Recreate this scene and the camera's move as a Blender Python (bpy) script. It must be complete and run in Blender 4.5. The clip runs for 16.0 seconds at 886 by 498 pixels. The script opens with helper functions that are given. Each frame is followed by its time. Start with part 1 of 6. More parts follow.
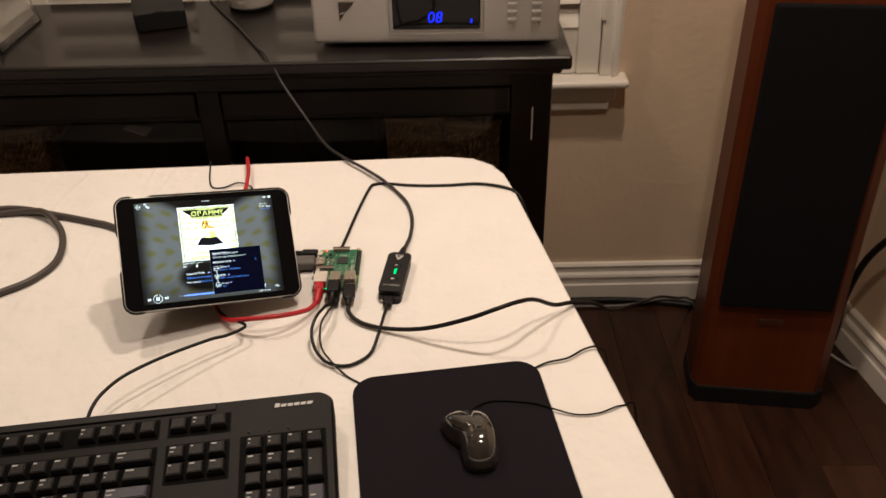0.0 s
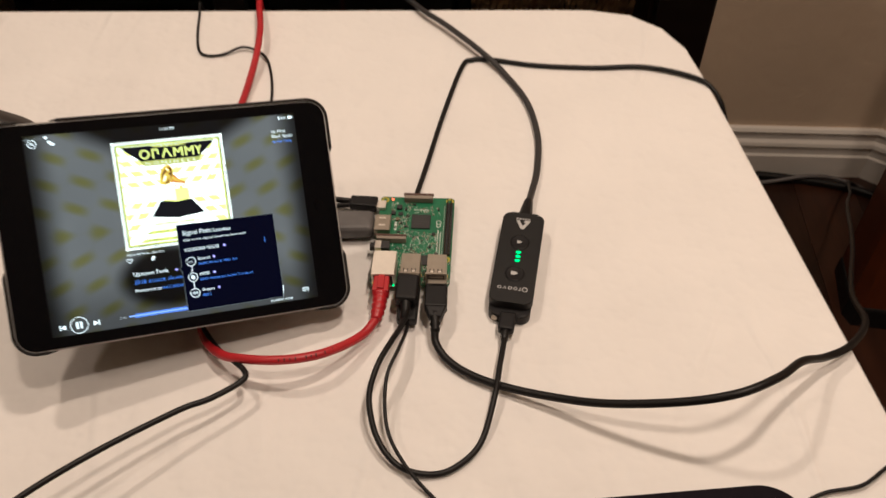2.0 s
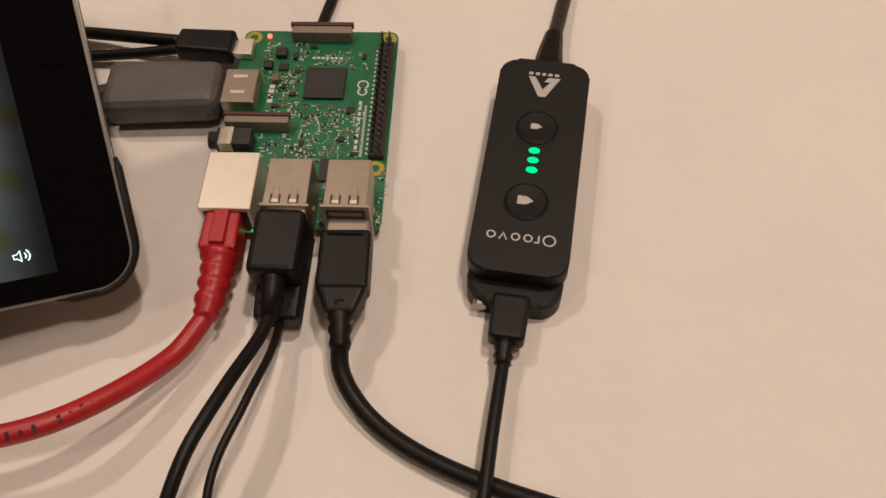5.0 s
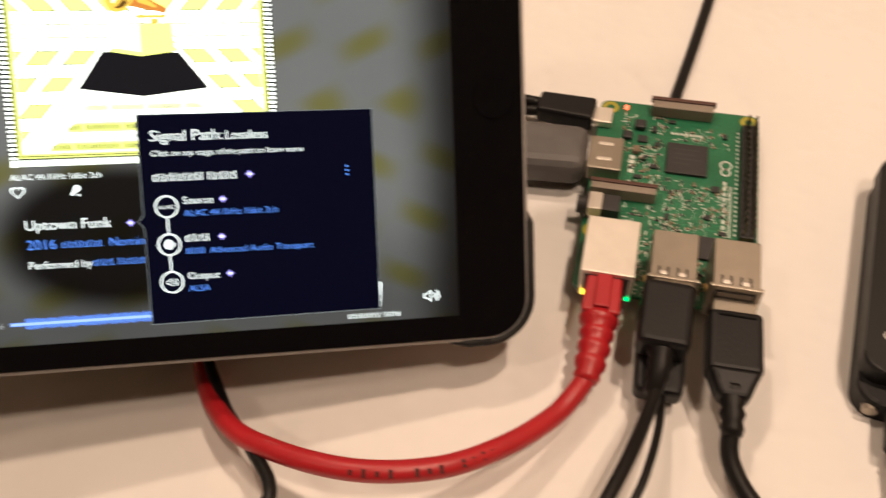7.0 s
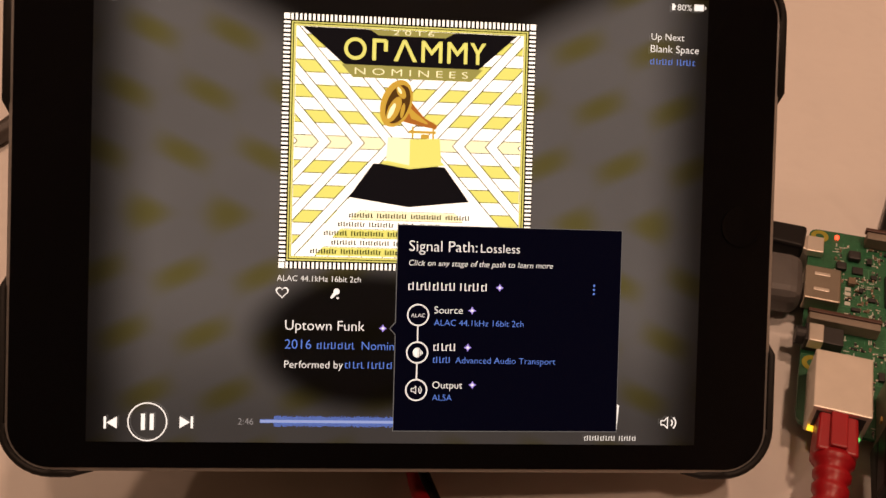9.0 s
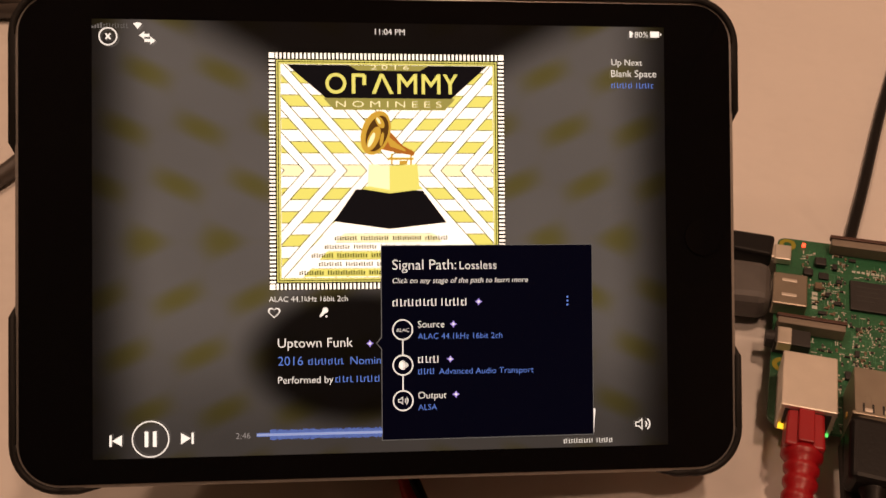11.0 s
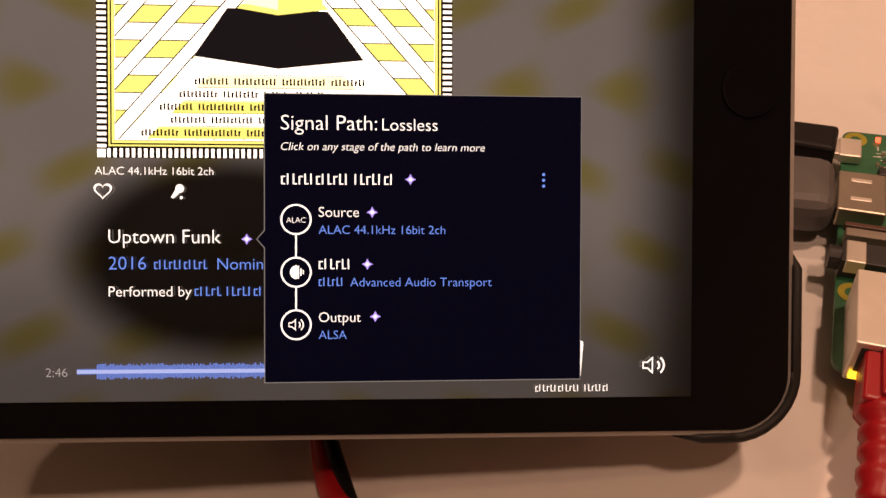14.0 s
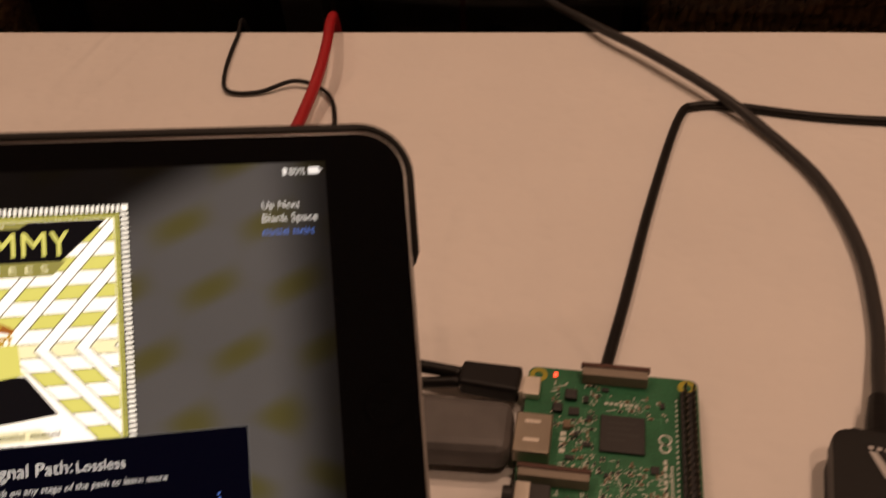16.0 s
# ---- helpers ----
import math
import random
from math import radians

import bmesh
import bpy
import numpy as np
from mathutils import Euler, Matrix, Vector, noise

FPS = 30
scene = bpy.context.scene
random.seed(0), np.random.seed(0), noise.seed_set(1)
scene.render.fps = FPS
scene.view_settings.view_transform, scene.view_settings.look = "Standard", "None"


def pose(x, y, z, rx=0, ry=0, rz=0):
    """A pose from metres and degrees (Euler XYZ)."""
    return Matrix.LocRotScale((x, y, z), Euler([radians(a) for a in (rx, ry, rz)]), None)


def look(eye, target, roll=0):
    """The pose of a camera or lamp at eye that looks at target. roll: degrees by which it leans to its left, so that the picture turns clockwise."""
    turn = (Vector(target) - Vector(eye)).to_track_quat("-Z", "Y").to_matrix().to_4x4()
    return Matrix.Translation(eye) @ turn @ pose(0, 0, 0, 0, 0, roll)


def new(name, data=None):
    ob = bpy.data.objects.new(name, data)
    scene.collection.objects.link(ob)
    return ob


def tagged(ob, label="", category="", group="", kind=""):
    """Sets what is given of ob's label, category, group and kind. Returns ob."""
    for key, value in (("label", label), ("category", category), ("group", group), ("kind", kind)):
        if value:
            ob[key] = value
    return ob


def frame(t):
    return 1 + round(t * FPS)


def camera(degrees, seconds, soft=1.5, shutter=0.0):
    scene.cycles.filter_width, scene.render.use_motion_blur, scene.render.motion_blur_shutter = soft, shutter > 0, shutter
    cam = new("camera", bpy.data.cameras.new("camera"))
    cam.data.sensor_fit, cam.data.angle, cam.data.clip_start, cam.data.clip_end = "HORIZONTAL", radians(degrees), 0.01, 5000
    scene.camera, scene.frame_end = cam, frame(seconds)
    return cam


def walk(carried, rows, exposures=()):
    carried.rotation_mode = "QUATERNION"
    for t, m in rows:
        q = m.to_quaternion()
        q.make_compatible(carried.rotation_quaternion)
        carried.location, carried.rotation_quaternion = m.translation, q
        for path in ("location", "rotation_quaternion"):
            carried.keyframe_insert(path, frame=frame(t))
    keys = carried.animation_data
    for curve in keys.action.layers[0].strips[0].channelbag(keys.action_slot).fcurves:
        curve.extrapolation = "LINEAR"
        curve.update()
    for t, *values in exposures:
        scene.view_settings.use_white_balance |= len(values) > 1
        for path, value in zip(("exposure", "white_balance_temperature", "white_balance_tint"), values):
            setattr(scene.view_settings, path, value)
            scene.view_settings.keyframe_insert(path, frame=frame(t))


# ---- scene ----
cam = camera(55.5, 16.0, shutter=0.4)
EXPOSURES = [(0, -0.62, 5800, -8), (0.5, -0.70, 5850, -5), (1, -0.48, 5600, -8), (2, -0.82, 5750, -6), (2.5, -1.03, 5750, -5), (3.5, -1.19, 6150, -3), (6, -0.74, 5700, -5), (6.5, -0.46, 5650, -4), (7, -0.62, 6500, -2), (7.5, -0.95, 7600, 15), (8.5, -1.54, 8300, 20), (11, -1.66, 8700, 20), (12.5, -1.50, 9200, 24), (14.5, -1.14, 8500, 25), (15.5, -1.60, 9000, 17), (16, -1.84, 8000, 16)]
PATH = [
    (0, (0.142, -0.885, 1.382), (0.131, 0.763, 0.249), -1.4),
    (0.5, (0.117, -0.766, 1.344), (0.048, 0.807, 0.112), -1.8),
    (1, (0.129, -0.629, 1.309), (-0.069, 0.863, -0.008), -1.5),
    (1.5, (0.097, -0.51, 1.263), (-0.062, 0.912, -0.134), -0.8),
    (2, (0.049, -0.407, 1.204), (-0.041, 0.905, -0.303), -1.2),
    (2.5, (0.051, -0.325, 1.134), (-0.075, 0.86, -0.471), -2.0),
    (3, (0.061, -0.264, 1.076), (-0.069, 0.852, -0.578), -2.2),
    (3.5, (0.059, -0.219, 1.023), (-0.015, 0.825, -0.68), -2.3),
    (3.7, (0.062, -0.209, 1.008), (-0.008, 0.818, -0.706), -2.6),
    (6, (0.044, -0.18, 0.963), (-0.107, 0.889, -0.721), -3.0),
    (6.5, (0.014, -0.185, 0.963), (-0.228, 0.923, -0.684), -4.3),
    (7, (-0.022, -0.192, 0.969), (-0.377, 0.941, -0.641), -5.6),
    (7.5, (-0.047, -0.193, 0.966), (-0.501, 0.963, -0.602), -6.4),
    (8, (-0.061, -0.193, 0.971), (-0.587, 0.993, -0.551), -6.8),
    (8.5, (-0.068, -0.196, 0.974), (-0.615, 1.028, -0.51), -6.8),
    (10.8, (-0.057, -0.21, 0.985), (-0.638, 1.097, -0.4125), -8.6),
    (11, (-0.057, -0.21, 0.985), (-0.628, 1.09, -0.423), -8.6),
    (11.5, (-0.055, -0.198, 0.96), (-0.613, 1.066, -0.486), -8.5),
    (12, (-0.051, -0.184, 0.938), (-0.611, 1.052, -0.532), -8.6),
    (12.5, (-0.052, -0.177, 0.924), (-0.636, 1.054, -0.539), -9.2),
    (13, (-0.054, -0.172, 0.915), (-0.649, 1.064, -0.539), -9.7),
    (13.5, (-0.055, -0.169, 0.913), (-0.656, 1.066, -0.541), -9.7),
    (14, (-0.057, -0.169, 0.912), (-0.663, 1.07, -0.536), -9.7),
    (14.5, (-0.058, -0.169, 0.912), (-0.663, 1.071, -0.536), -9.7),
    (15, (-0.053, -0.167, 0.918), (-0.621, 1.105, -0.517), -9.0),
    (15.5, (-0.027, -0.161, 0.943), (-0.492, 1.235, -0.412), -7.1),
    (16, (-0.007, -0.15, 0.97), (-0.371, 1.317, -0.34), -5.5),
]
walk(cam, [(t, look(eye, target, roll)) for t, eye, target, roll in PATH], EXPOSURES)

# ---------- world, lamps, exposure ----------
w = bpy.data.worlds.new("night")
w.use_nodes = True
w.node_tree.nodes["Background"].inputs[0].default_value = (0.02, 0.022, 0.03, 1)
w.node_tree.nodes["Background"].inputs[1].default_value = 0.3
scene.world = w
CEIL = 2.45
LAMPS = [(0.41, 0.23, 1.10), (-0.60, 0.50, 0.88), (0.40, -0.40, 0.72), (-1.0, -0.70, 0.42)]
for lx, ly, k in LAMPS:
    d = bpy.data.lights.new("downlight_lamp", "AREA")
    d.shape, d.size, d.energy, d.color, d.spread = "DISK", 0.11, 13.5 * k, (1.0, 0.69, 0.54), radians(140)
    new("downlight_lamp", d).matrix_world = pose(lx, ly, CEIL - 0.012)

# ---------- materials ----------
def mat(name, col, rough=0.5, metal=0.0, var=0.12, scale=60.0, bump=0.0, bscale=300.0, coat=0.0, spec=0.5, stretch=(1, 1, 1), rvar=0.08, island=0.0, bdist=0.002):
    """A procedural surface: colour with two scales of variation, uneven gloss and fine relief."""
    m = bpy.data.materials.new(name)
    m.use_nodes = True
    t = m.node_tree
    b = t.nodes["Principled BSDF"]
    b.inputs["Metallic"].default_value = metal
    b.inputs["Coat Weight"].default_value = coat
    b.inputs["Coat Roughness"].default_value = 0.06
    b.inputs["Specular IOR Level"].default_value = spec
    co = t.nodes.new("ShaderNodeTexCoord")
    mp = t.nodes.new("ShaderNodeMapping")
    mp.inputs["Scale"].default_value = stretch
    t.links.new(co.outputs["Object"], mp.inputs["Vector"])
    fine = t.nodes.new("ShaderNodeTexNoise")
    fine.inputs["Scale"].default_value, fine.inputs["Detail"].default_value = scale, 5
    big = t.nodes.new("ShaderNodeTexNoise")
    big.inputs["Scale"].default_value, big.inputs["Detail"].default_value = scale / 9, 2
    mix = t.nodes.new("ShaderNodeMath")
    mix.operation = "ADD"
    for nz in (fine, big):
        t.links.new(mp.outputs[0], nz.inputs["Vector"])
    t.links.new(fine.outputs["Fac"], mix.inputs[0])
    t.links.new(big.outputs["Fac"], mix.inputs[1])
    last = mix.outputs[0]
    if island:
        oi = t.nodes.new("ShaderNodeObjectInfo")
        ma = t.nodes.new("ShaderNodeMath")
        ma.operation = "MULTIPLY_ADD"
        ma.inputs[1].default_value = island
        t.links.new(oi.outputs["Random"], ma.inputs[0])
        t.links.new(last, ma.inputs[2])
        last = ma.outputs[0]
    rg = t.nodes.new("ShaderNodeMapRange")
    rg.inputs["From Min"].default_value, rg.inputs["From Max"].default_value = 0.6, 1.4 + island
    rg.inputs["To Min"].default_value, rg.inputs["To Max"].default_value = 1 - var, 1 + var
    t.links.new(last, rg.inputs["Value"])
    mul = t.nodes.new("ShaderNodeVectorMath")
    mul.operation = "SCALE"
    mul.inputs[0].default_value = col
    t.links.new(rg.outputs[0], mul.inputs["Scale"])
    t.links.new(mul.outputs[0], b.inputs["Base Color"])
    rr = t.nodes.new("ShaderNodeMapRange")
    rr.inputs["To Min"].default_value, rr.inputs["To Max"].default_value = max(0.02, rough - rvar), min(1, rough + rvar)
    t.links.new(big.outputs["Fac"], rr.inputs["Value"])
    t.links.new(rr.outputs[0], b.inputs["Roughness"])
    if bump:
        bn = t.nodes.new("ShaderNodeTexNoise")
        bn.inputs["Scale"].default_value, bn.inputs["Detail"].default_value = bscale, 4
        t.links.new(mp.outputs[0], bn.inputs["Vector"])
        bp = t.nodes.new("ShaderNodeBump")
        bp.inputs["Strength"].default_value, bp.inputs["Distance"].default_value = bump, bdist
        t.links.new(bn.outputs["Fac"], bp.inputs["Height"])
        t.links.new(bp.outputs[0], b.inputs["Normal"])
    return m


def glow(name, col, strength, base=(0.01, 0.01, 0.01), rough=0.12):
    m = bpy.data.materials.new(name)
    m.use_nodes = True
    b = m.node_tree.nodes["Principled BSDF"]
    b.inputs["Base Color"].default_value = (*base, 1)
    b.inputs["Roughness"].default_value = rough
    b.inputs["Emission Color"].default_value = (*col, 1)
    b.inputs["Emission Strength"].default_value = strength
    b.inputs["Specular IOR Level"].default_value = 0.2
    return m


def glass_mat(name, col=(1, 1, 1), rough=0.02):
    m = bpy.data.materials.new(name)
    m.use_nodes = True
    b = m.node_tree.nodes["Principled BSDF"]
    b.inputs["Base Color"].default_value = (*col, 1)
    b.inputs["Transmission Weight"].default_value = 1
    b.inputs["Roughness"].default_value = rough
    b.inputs["IOR"].default_value = 1.45
    return m


CLOTH = mat("white_cotton_cloth", (0.80, 0.78, 0.76), 0.85, var=0.04, scale=14, bump=1.0, bscale=11, bdist=0.012, spec=0.25)
nt_ = CLOTH.node_tree
cr_co, cr_map, cr_nz = nt_.nodes.new("ShaderNodeTexCoord"), nt_.nodes.new("ShaderNodeMapping"), nt_.nodes.new("ShaderNodeTexNoise")
cr_map.inputs["Scale"].default_value = (1.0, 0.45, 1.0)
cr_map.inputs["Rotation"].default_value = (0, 0, 0.5)
cr_nz.inputs["Scale"].default_value, cr_nz.inputs["Detail"].default_value, cr_nz.inputs["Distortion"].default_value = 9.0, 1.5, 0.6
cr_off, cr_abs, cr_rng, cr_bump = nt_.nodes.new("ShaderNodeMath"), nt_.nodes.new("ShaderNodeMath"), nt_.nodes.new("ShaderNodeMapRange"), nt_.nodes.new("ShaderNodeBump")
cr_off.operation, cr_off.inputs[1].default_value = "SUBTRACT", 0.52
cr_abs.operation = "ABSOLUTE"
cr_rng.interpolation_type = "SMOOTHSTEP"
cr_rng.inputs["From Max"].default_value = 0.05
cr_rng.inputs["To Min"].default_value, cr_rng.inputs["To Max"].default_value = 1.0, 0.0
cr_bump.inputs["Strength"].default_value, cr_bump.inputs["Distance"].default_value = 0.5, 0.0015
nt_.links.new(cr_co.outputs["Object"], cr_map.inputs["Vector"])
nt_.links.new(cr_map.outputs[0], cr_nz.inputs["Vector"])
nt_.links.new(cr_nz.outputs["Fac"], cr_off.inputs[0])
nt_.links.new(cr_off.outputs[0], cr_abs.inputs[0])
nt_.links.new(cr_abs.outputs[0], cr_rng.inputs["Value"])
nt_.links.new(cr_rng.outputs[0], cr_bump.inputs["Height"])
nt_.links.new(nt_.nodes["Bump"].outputs[0], cr_bump.inputs["Normal"])
nt_.links.new(cr_bump.outputs[0], nt_.nodes["Principled BSDF"].inputs["Normal"])
BLACKP = mat("black_plastic", (0.0085, 0.008, 0.0088), 0.45, spec=0.24, var=0.2, scale=90, bump=0.05, bscale=900)
RUBBER = mat("black_rubber", (0.007, 0.0062, 0.0062), 0.42, spec=0.25, var=0.2, scale=120, bump=0.05, bscale=700)
DARKGREY = mat("dark_grey_plastic", (0.010, 0.010, 0.0105), 0.5, spec=0.28, var=0.15, scale=100, bump=0.05, bscale=900)
CASEM = mat("charcoal_soft_case", (0.014, 0.0135, 0.0135), 0.6, spec=0.25, var=0.15, scale=80, bump=0.08, bscale=1200)
REDC = mat("red_pvc", (0.40, 0.012, 0.020), 0.4, var=0.12, scale=90, bump=0.04, bscale=500)
GREYC = mat("grey_brown_cable", (0.060, 0.050, 0.045), 0.5, var=0.12, scale=60)
GREYC3 = mat("dark_grey_sleeve", (0.026, 0.024, 0.024), 0.5, var=0.15, scale=60)
GREYC2 = mat("grey_cable", (0.13, 0.12, 0.12), 0.5, var=0.12, scale=60)
WHITEC = mat("white_cable", (0.5, 0.48, 0.45), 0.5)
ALU = mat("brushed_aluminium", (0.56, 0.55, 0.54), 0.34, 0.75, var=0.06, scale=200, stretch=(0.05, 1, 1), bump=0.03, bscale=600)
SILVER = mat("silver_fascia", (0.52, 0.51, 0.50), 0.42, 0.55, var=0.05, scale=250, stretch=(0.05, 1, 1), bump=0.02, bscale=900)
TIN = mat("nickel_steel", (0.78, 0.73, 0.66), 0.42, 0.65, var=0.06, scale=200, bump=0.01, bscale=500)
TIN2 = mat("dull_nickel_steel", (0.40, 0.355, 0.295), 0.36, 0.85, var=0.08, scale=200, bump=0.01, bscale=500)
GOLD = mat("gold_contact", (0.75, 0.52, 0.2), 0.3, 0.95, var=0.1, scale=400)
OLIVE = mat("bare_plated_ring", (0.40, 0.36, 0.05), 0.4, 0.2, var=0.15, scale=500)
PCB = mat("green_solder_mask", (0.019, 0.140, 0.065), 0.32, var=0.30, scale=900, bump=0.12, bscale=1500, coat=0.1)
PCB2 = mat("light_green_trace", (0.060, 0.26, 0.14), 0.35, var=0.2, scale=900)
CHIP = mat("black_chip_epoxy", (0.022, 0.021, 0.022), 0.5, var=0.15, scale=700, bump=0.05, bscale=2000)
CHIPP = mat("dull_grey_chip_print", (0.034, 0.034, 0.034), 0.6)
SMD_T = mat("tan_ceramic", (0.20, 0.145, 0.095), 0.5, var=0.2, scale=800)
SILK = mat("white_silkscreen", (0.62, 0.66, 0.62), 0.6)
BROWN = mat("brown_connector_lever", (0.085, 0.035, 0.025), 0.45, var=0.2, scale=500)
BRONZE = mat("dark_bronze_print", (0.045, 0.032, 0.024), 0.5)
BEIGE = mat("grey_beige_connector", (0.26, 0.22, 0.18), 0.5, var=0.1, scale=500)
GLASSK = mat("black_front_glass", (0.004, 0.004, 0.005), 0.05, var=0.1, scale=20, rvar=0.02, spec=0.2)
ESPRESSO = mat("espresso_stained_wood", (0.0065, 0.0044, 0.0040), 0.34, var=0.35, scale=45, stretch=(0.06, 1, 1), bump=0.05, bscale=160, coat=0.35)
INSIDE = mat("dark_cabinet_interior", (0.010, 0.008, 0.008), 0.6, var=0.3, scale=30)
CHERRY = mat("cherry_veneer", (0.105, 0.025, 0.008), 0.42, var=0.30, scale=38, stretch=(1, 1, 0.05), bump=0.04, bscale=200, coat=0.0, spec=0.22)
GRILLE = mat("black_speaker_cloth", (0.006, 0.006, 0.0075), 0.9, var=0.3, scale=500, bump=0.3, bscale=1200, spec=0.15)
WALLM = mat("beige_textured_paint", (0.72, 0.58, 0.435), 0.75, var=0.05, scale=9, bump=0.35, bscale=60, bdist=0.003, spec=0.3)
CEILM = mat("white_ceiling_paint", (0.66, 0.63, 0.58), 0.85, var=0.04, scale=8, bump=0.2, bscale=60)
TRIM = mat("white_trim_paint", (0.82, 0.78, 0.72), 0.38, var=0.03, scale=20)
FLOORM = mat("dark_walnut_boards", (0.033, 0.0125, 0.0066), 0.32, var=1.1, scale=42, stretch=(1, 0.14, 1), bump=0.12, bscale=80, island=0.6, rvar=0.12)
GAPM = mat("floor_gap", (0.008, 0.005, 0.004), 0.7)
WICKER = mat("woven_seagrass", (0.30, 0.185, 0.085), 0.75, var=0.5, scale=120, bump=0.6, bscale=260)
PADM = mat("black_pad_fabric", (0.011, 0.009, 0.0125), 0.9, var=0.15, scale=300, bump=0.25, bscale=1500, spec=0.1)
KBODY = mat("matt_black_housing", (0.006, 0.0055, 0.0055), 0.55, spec=0.22, var=0.2, scale=90, bump=0.06, bscale=1400)
# dull black of the mouse cable, also shade painted into recesses
WELLM = mat("dull_black_and_recess_shade", (0.0035, 0.0035, 0.0035), 0.8, spec=0.1)
KEYM = mat("black_key_plastic", (0.0085, 0.0082, 0.0090), 0.40, spec=0.30, var=0.2, scale=150, bump=0.08, bscale=1600)
KEYG = mat("grey_blue_key_plastic", (0.038, 0.038, 0.054), 0.45, var=0.15, scale=150, bump=0.08, bscale=1600)
LEGEND = mat("grey_key_print", (0.40, 0.40, 0.41), 0.6)
PRINT = mat("light_grey_print", (0.50, 0.50, 0.50), 0.5)
MOUSEM = mat("glossy_smoke_plastic", (0.034, 0.031, 0.028), 0.09, var=1.0, scale=38, coat=1.0, rvar=0.04)
WHITEP = mat("white_plastic", (0.72, 0.69, 0.65), 0.4, var=0.03)
PAPER = mat("white_paper", (0.55, 0.52, 0.48), 0.8)
CHROME = mat("chrome", (0.7, 0.68, 0.66), 0.14, 1.0, var=0.04)
ACRYL = glass_mat("clear_acrylic", (0.95, 0.96, 0.95))
LED_G = glow("green_led", (0.02, 1.0, 0.22), 3.5)
LED_R = glow("red_led", (1.0, 0.08, 0.04), 10)
LED_Y = glow("amber_led", (1.0, 0.6, 0.05), 5)
LED_B = glow("blue_digits", (0.008, 0.018, 1.0), 3.2)
LAMPG = glow("lamp_lens", (1.0, 0.74, 0.48), 14)


# ---------- mesh helpers ----------
def part(name, bm, material, parent=None, label="", smooth=False):
    me = bpy.data.meshes.new(name)
    bm.normal_update()
    bm.to_mesh(me)
    bm.free()
    if smooth:
        for f in me.polygons:
            f.use_smooth = True
    me.materials.append(material)
    ob = new(name, me)
    ob.parent = parent
    if label:
        ob["label"] = label
    return ob


def piece(name, me, parent, m):
    ob = new(name, me)
    ob.parent = parent
    ob.matrix_local = m
    return ob


def thing(name, label, category, m=None, group="", kind=""):
    ob = new(name)
    ob.empty_display_size = 0.02
    if m is not None:
        ob.matrix_world = m
    return tagged(ob, label, category, group, kind)


def add_box(bm, x0, y0, z0, x1, y1, z1, bev=0.0, seg=2):
    r = bmesh.ops.create_cube(bm, size=1)
    vs = r["verts"]
    for v in vs:
        v.co = Vector((x0 + (v.co.x + 0.5) * (x1 - x0), y0 + (v.co.y + 0.5) * (y1 - y0), z0 + (v.co.z + 0.5) * (z1 - z0)))
    if bev:
        es = list({e for v in vs for e in v.link_edges})
        bmesh.ops.bevel(bm, geom=es, offset=bev, segments=seg, affect="EDGES", profile=0.5)
    return bm


def box(x0, y0, z0, x1, y1, z1, bev=0.0, seg=2):
    return add_box(bmesh.new(), x0, y0, z0, x1, y1, z1, bev, seg)


def round_rect(w, h, r, n=8, cx=0.0, cy=0.0):
    pts = []
    for sx, sy, a0 in ((1, 1, 0), (-1, 1, 90), (-1, -1, 180), (1, -1, 270)):
        for i in range(n + 1):
            a = radians(a0 + 90 * i / n)
            pts.append((cx + sx * (w / 2 - r) + r * math.cos(a), cy + sy * (h / 2 - r) + r * math.sin(a)))
    return pts


def prism(pts, z0, z1, bm=None, bev=0.0, seg=2):
    """A solid with the outline pts from z0 to z1, with rounded rims where bev is given."""
    bm = bm or bmesh.new()
    lo = [bm.verts.new((x, y, z0)) for x, y in pts]
    hi = [bm.verts.new((x, y, z1)) for x, y in pts]
    n = len(pts)
    bm.faces.new(lo[::-1])
    top = bm.faces.new(hi)
    for i in range(n):
        bm.faces.new((lo[i], lo[(i + 1) % n], hi[(i + 1) % n], hi[i]))
    if bev:
        bmesh.ops.bevel(bm, geom=list(top.edges), offset=bev, segments=seg, affect="EDGES", profile=0.5)
    return bm


def flat(pts, z, bm=None):
    bm = bm or bmesh.new()
    bm.faces.new([bm.verts.new((x, y, z)) for x, y in pts])
    return bm


def rect(x0, y0, x1, y1):
    return [(x0, y0), (x1, y0), (x1, y1), (x0, y1)]


def disc(cx, cy, r, n=24):
    return [(cx + r * math.cos(2 * math.pi * i / n), cy + r * math.sin(2 * math.pi * i / n)) for i in range(n)]


def ring(cx, cy, r, t, z, bm=None, n=40):
    bm = bm or bmesh.new()
    a = [bm.verts.new((x, y, z)) for x, y in disc(cx, cy, r, n)]
    b = [bm.verts.new((x, y, z)) for x, y in disc(cx, cy, r - t, n)]
    for i in range(n):
        bm.faces.new((a[i], a[(i + 1) % n], b[(i + 1) % n], b[i]))
    return bm


def smooth_path(pts, step=6):
    """A Catmull-Rom line through the points."""
    p = [Vector(q) for q in pts]
    p = [p[0] * 2 - p[1]] + p + [p[-1] * 2 - p[-2]]
    out = []
    for i in range(1, len(p) - 2):
        for k in range(step):
            t = k / step
            out.append(0.5 * ((2 * p[i]) + (p[i + 1] - p[i - 1]) * t + (2 * p[i - 1] - 5 * p[i] + 4 * p[i + 1] - p[i + 2]) * t * t + (3 * p[i] - p[i - 1] - 3 * p[i + 1] + p[i + 2]) * t ** 3))
    return out + [p[-2]]


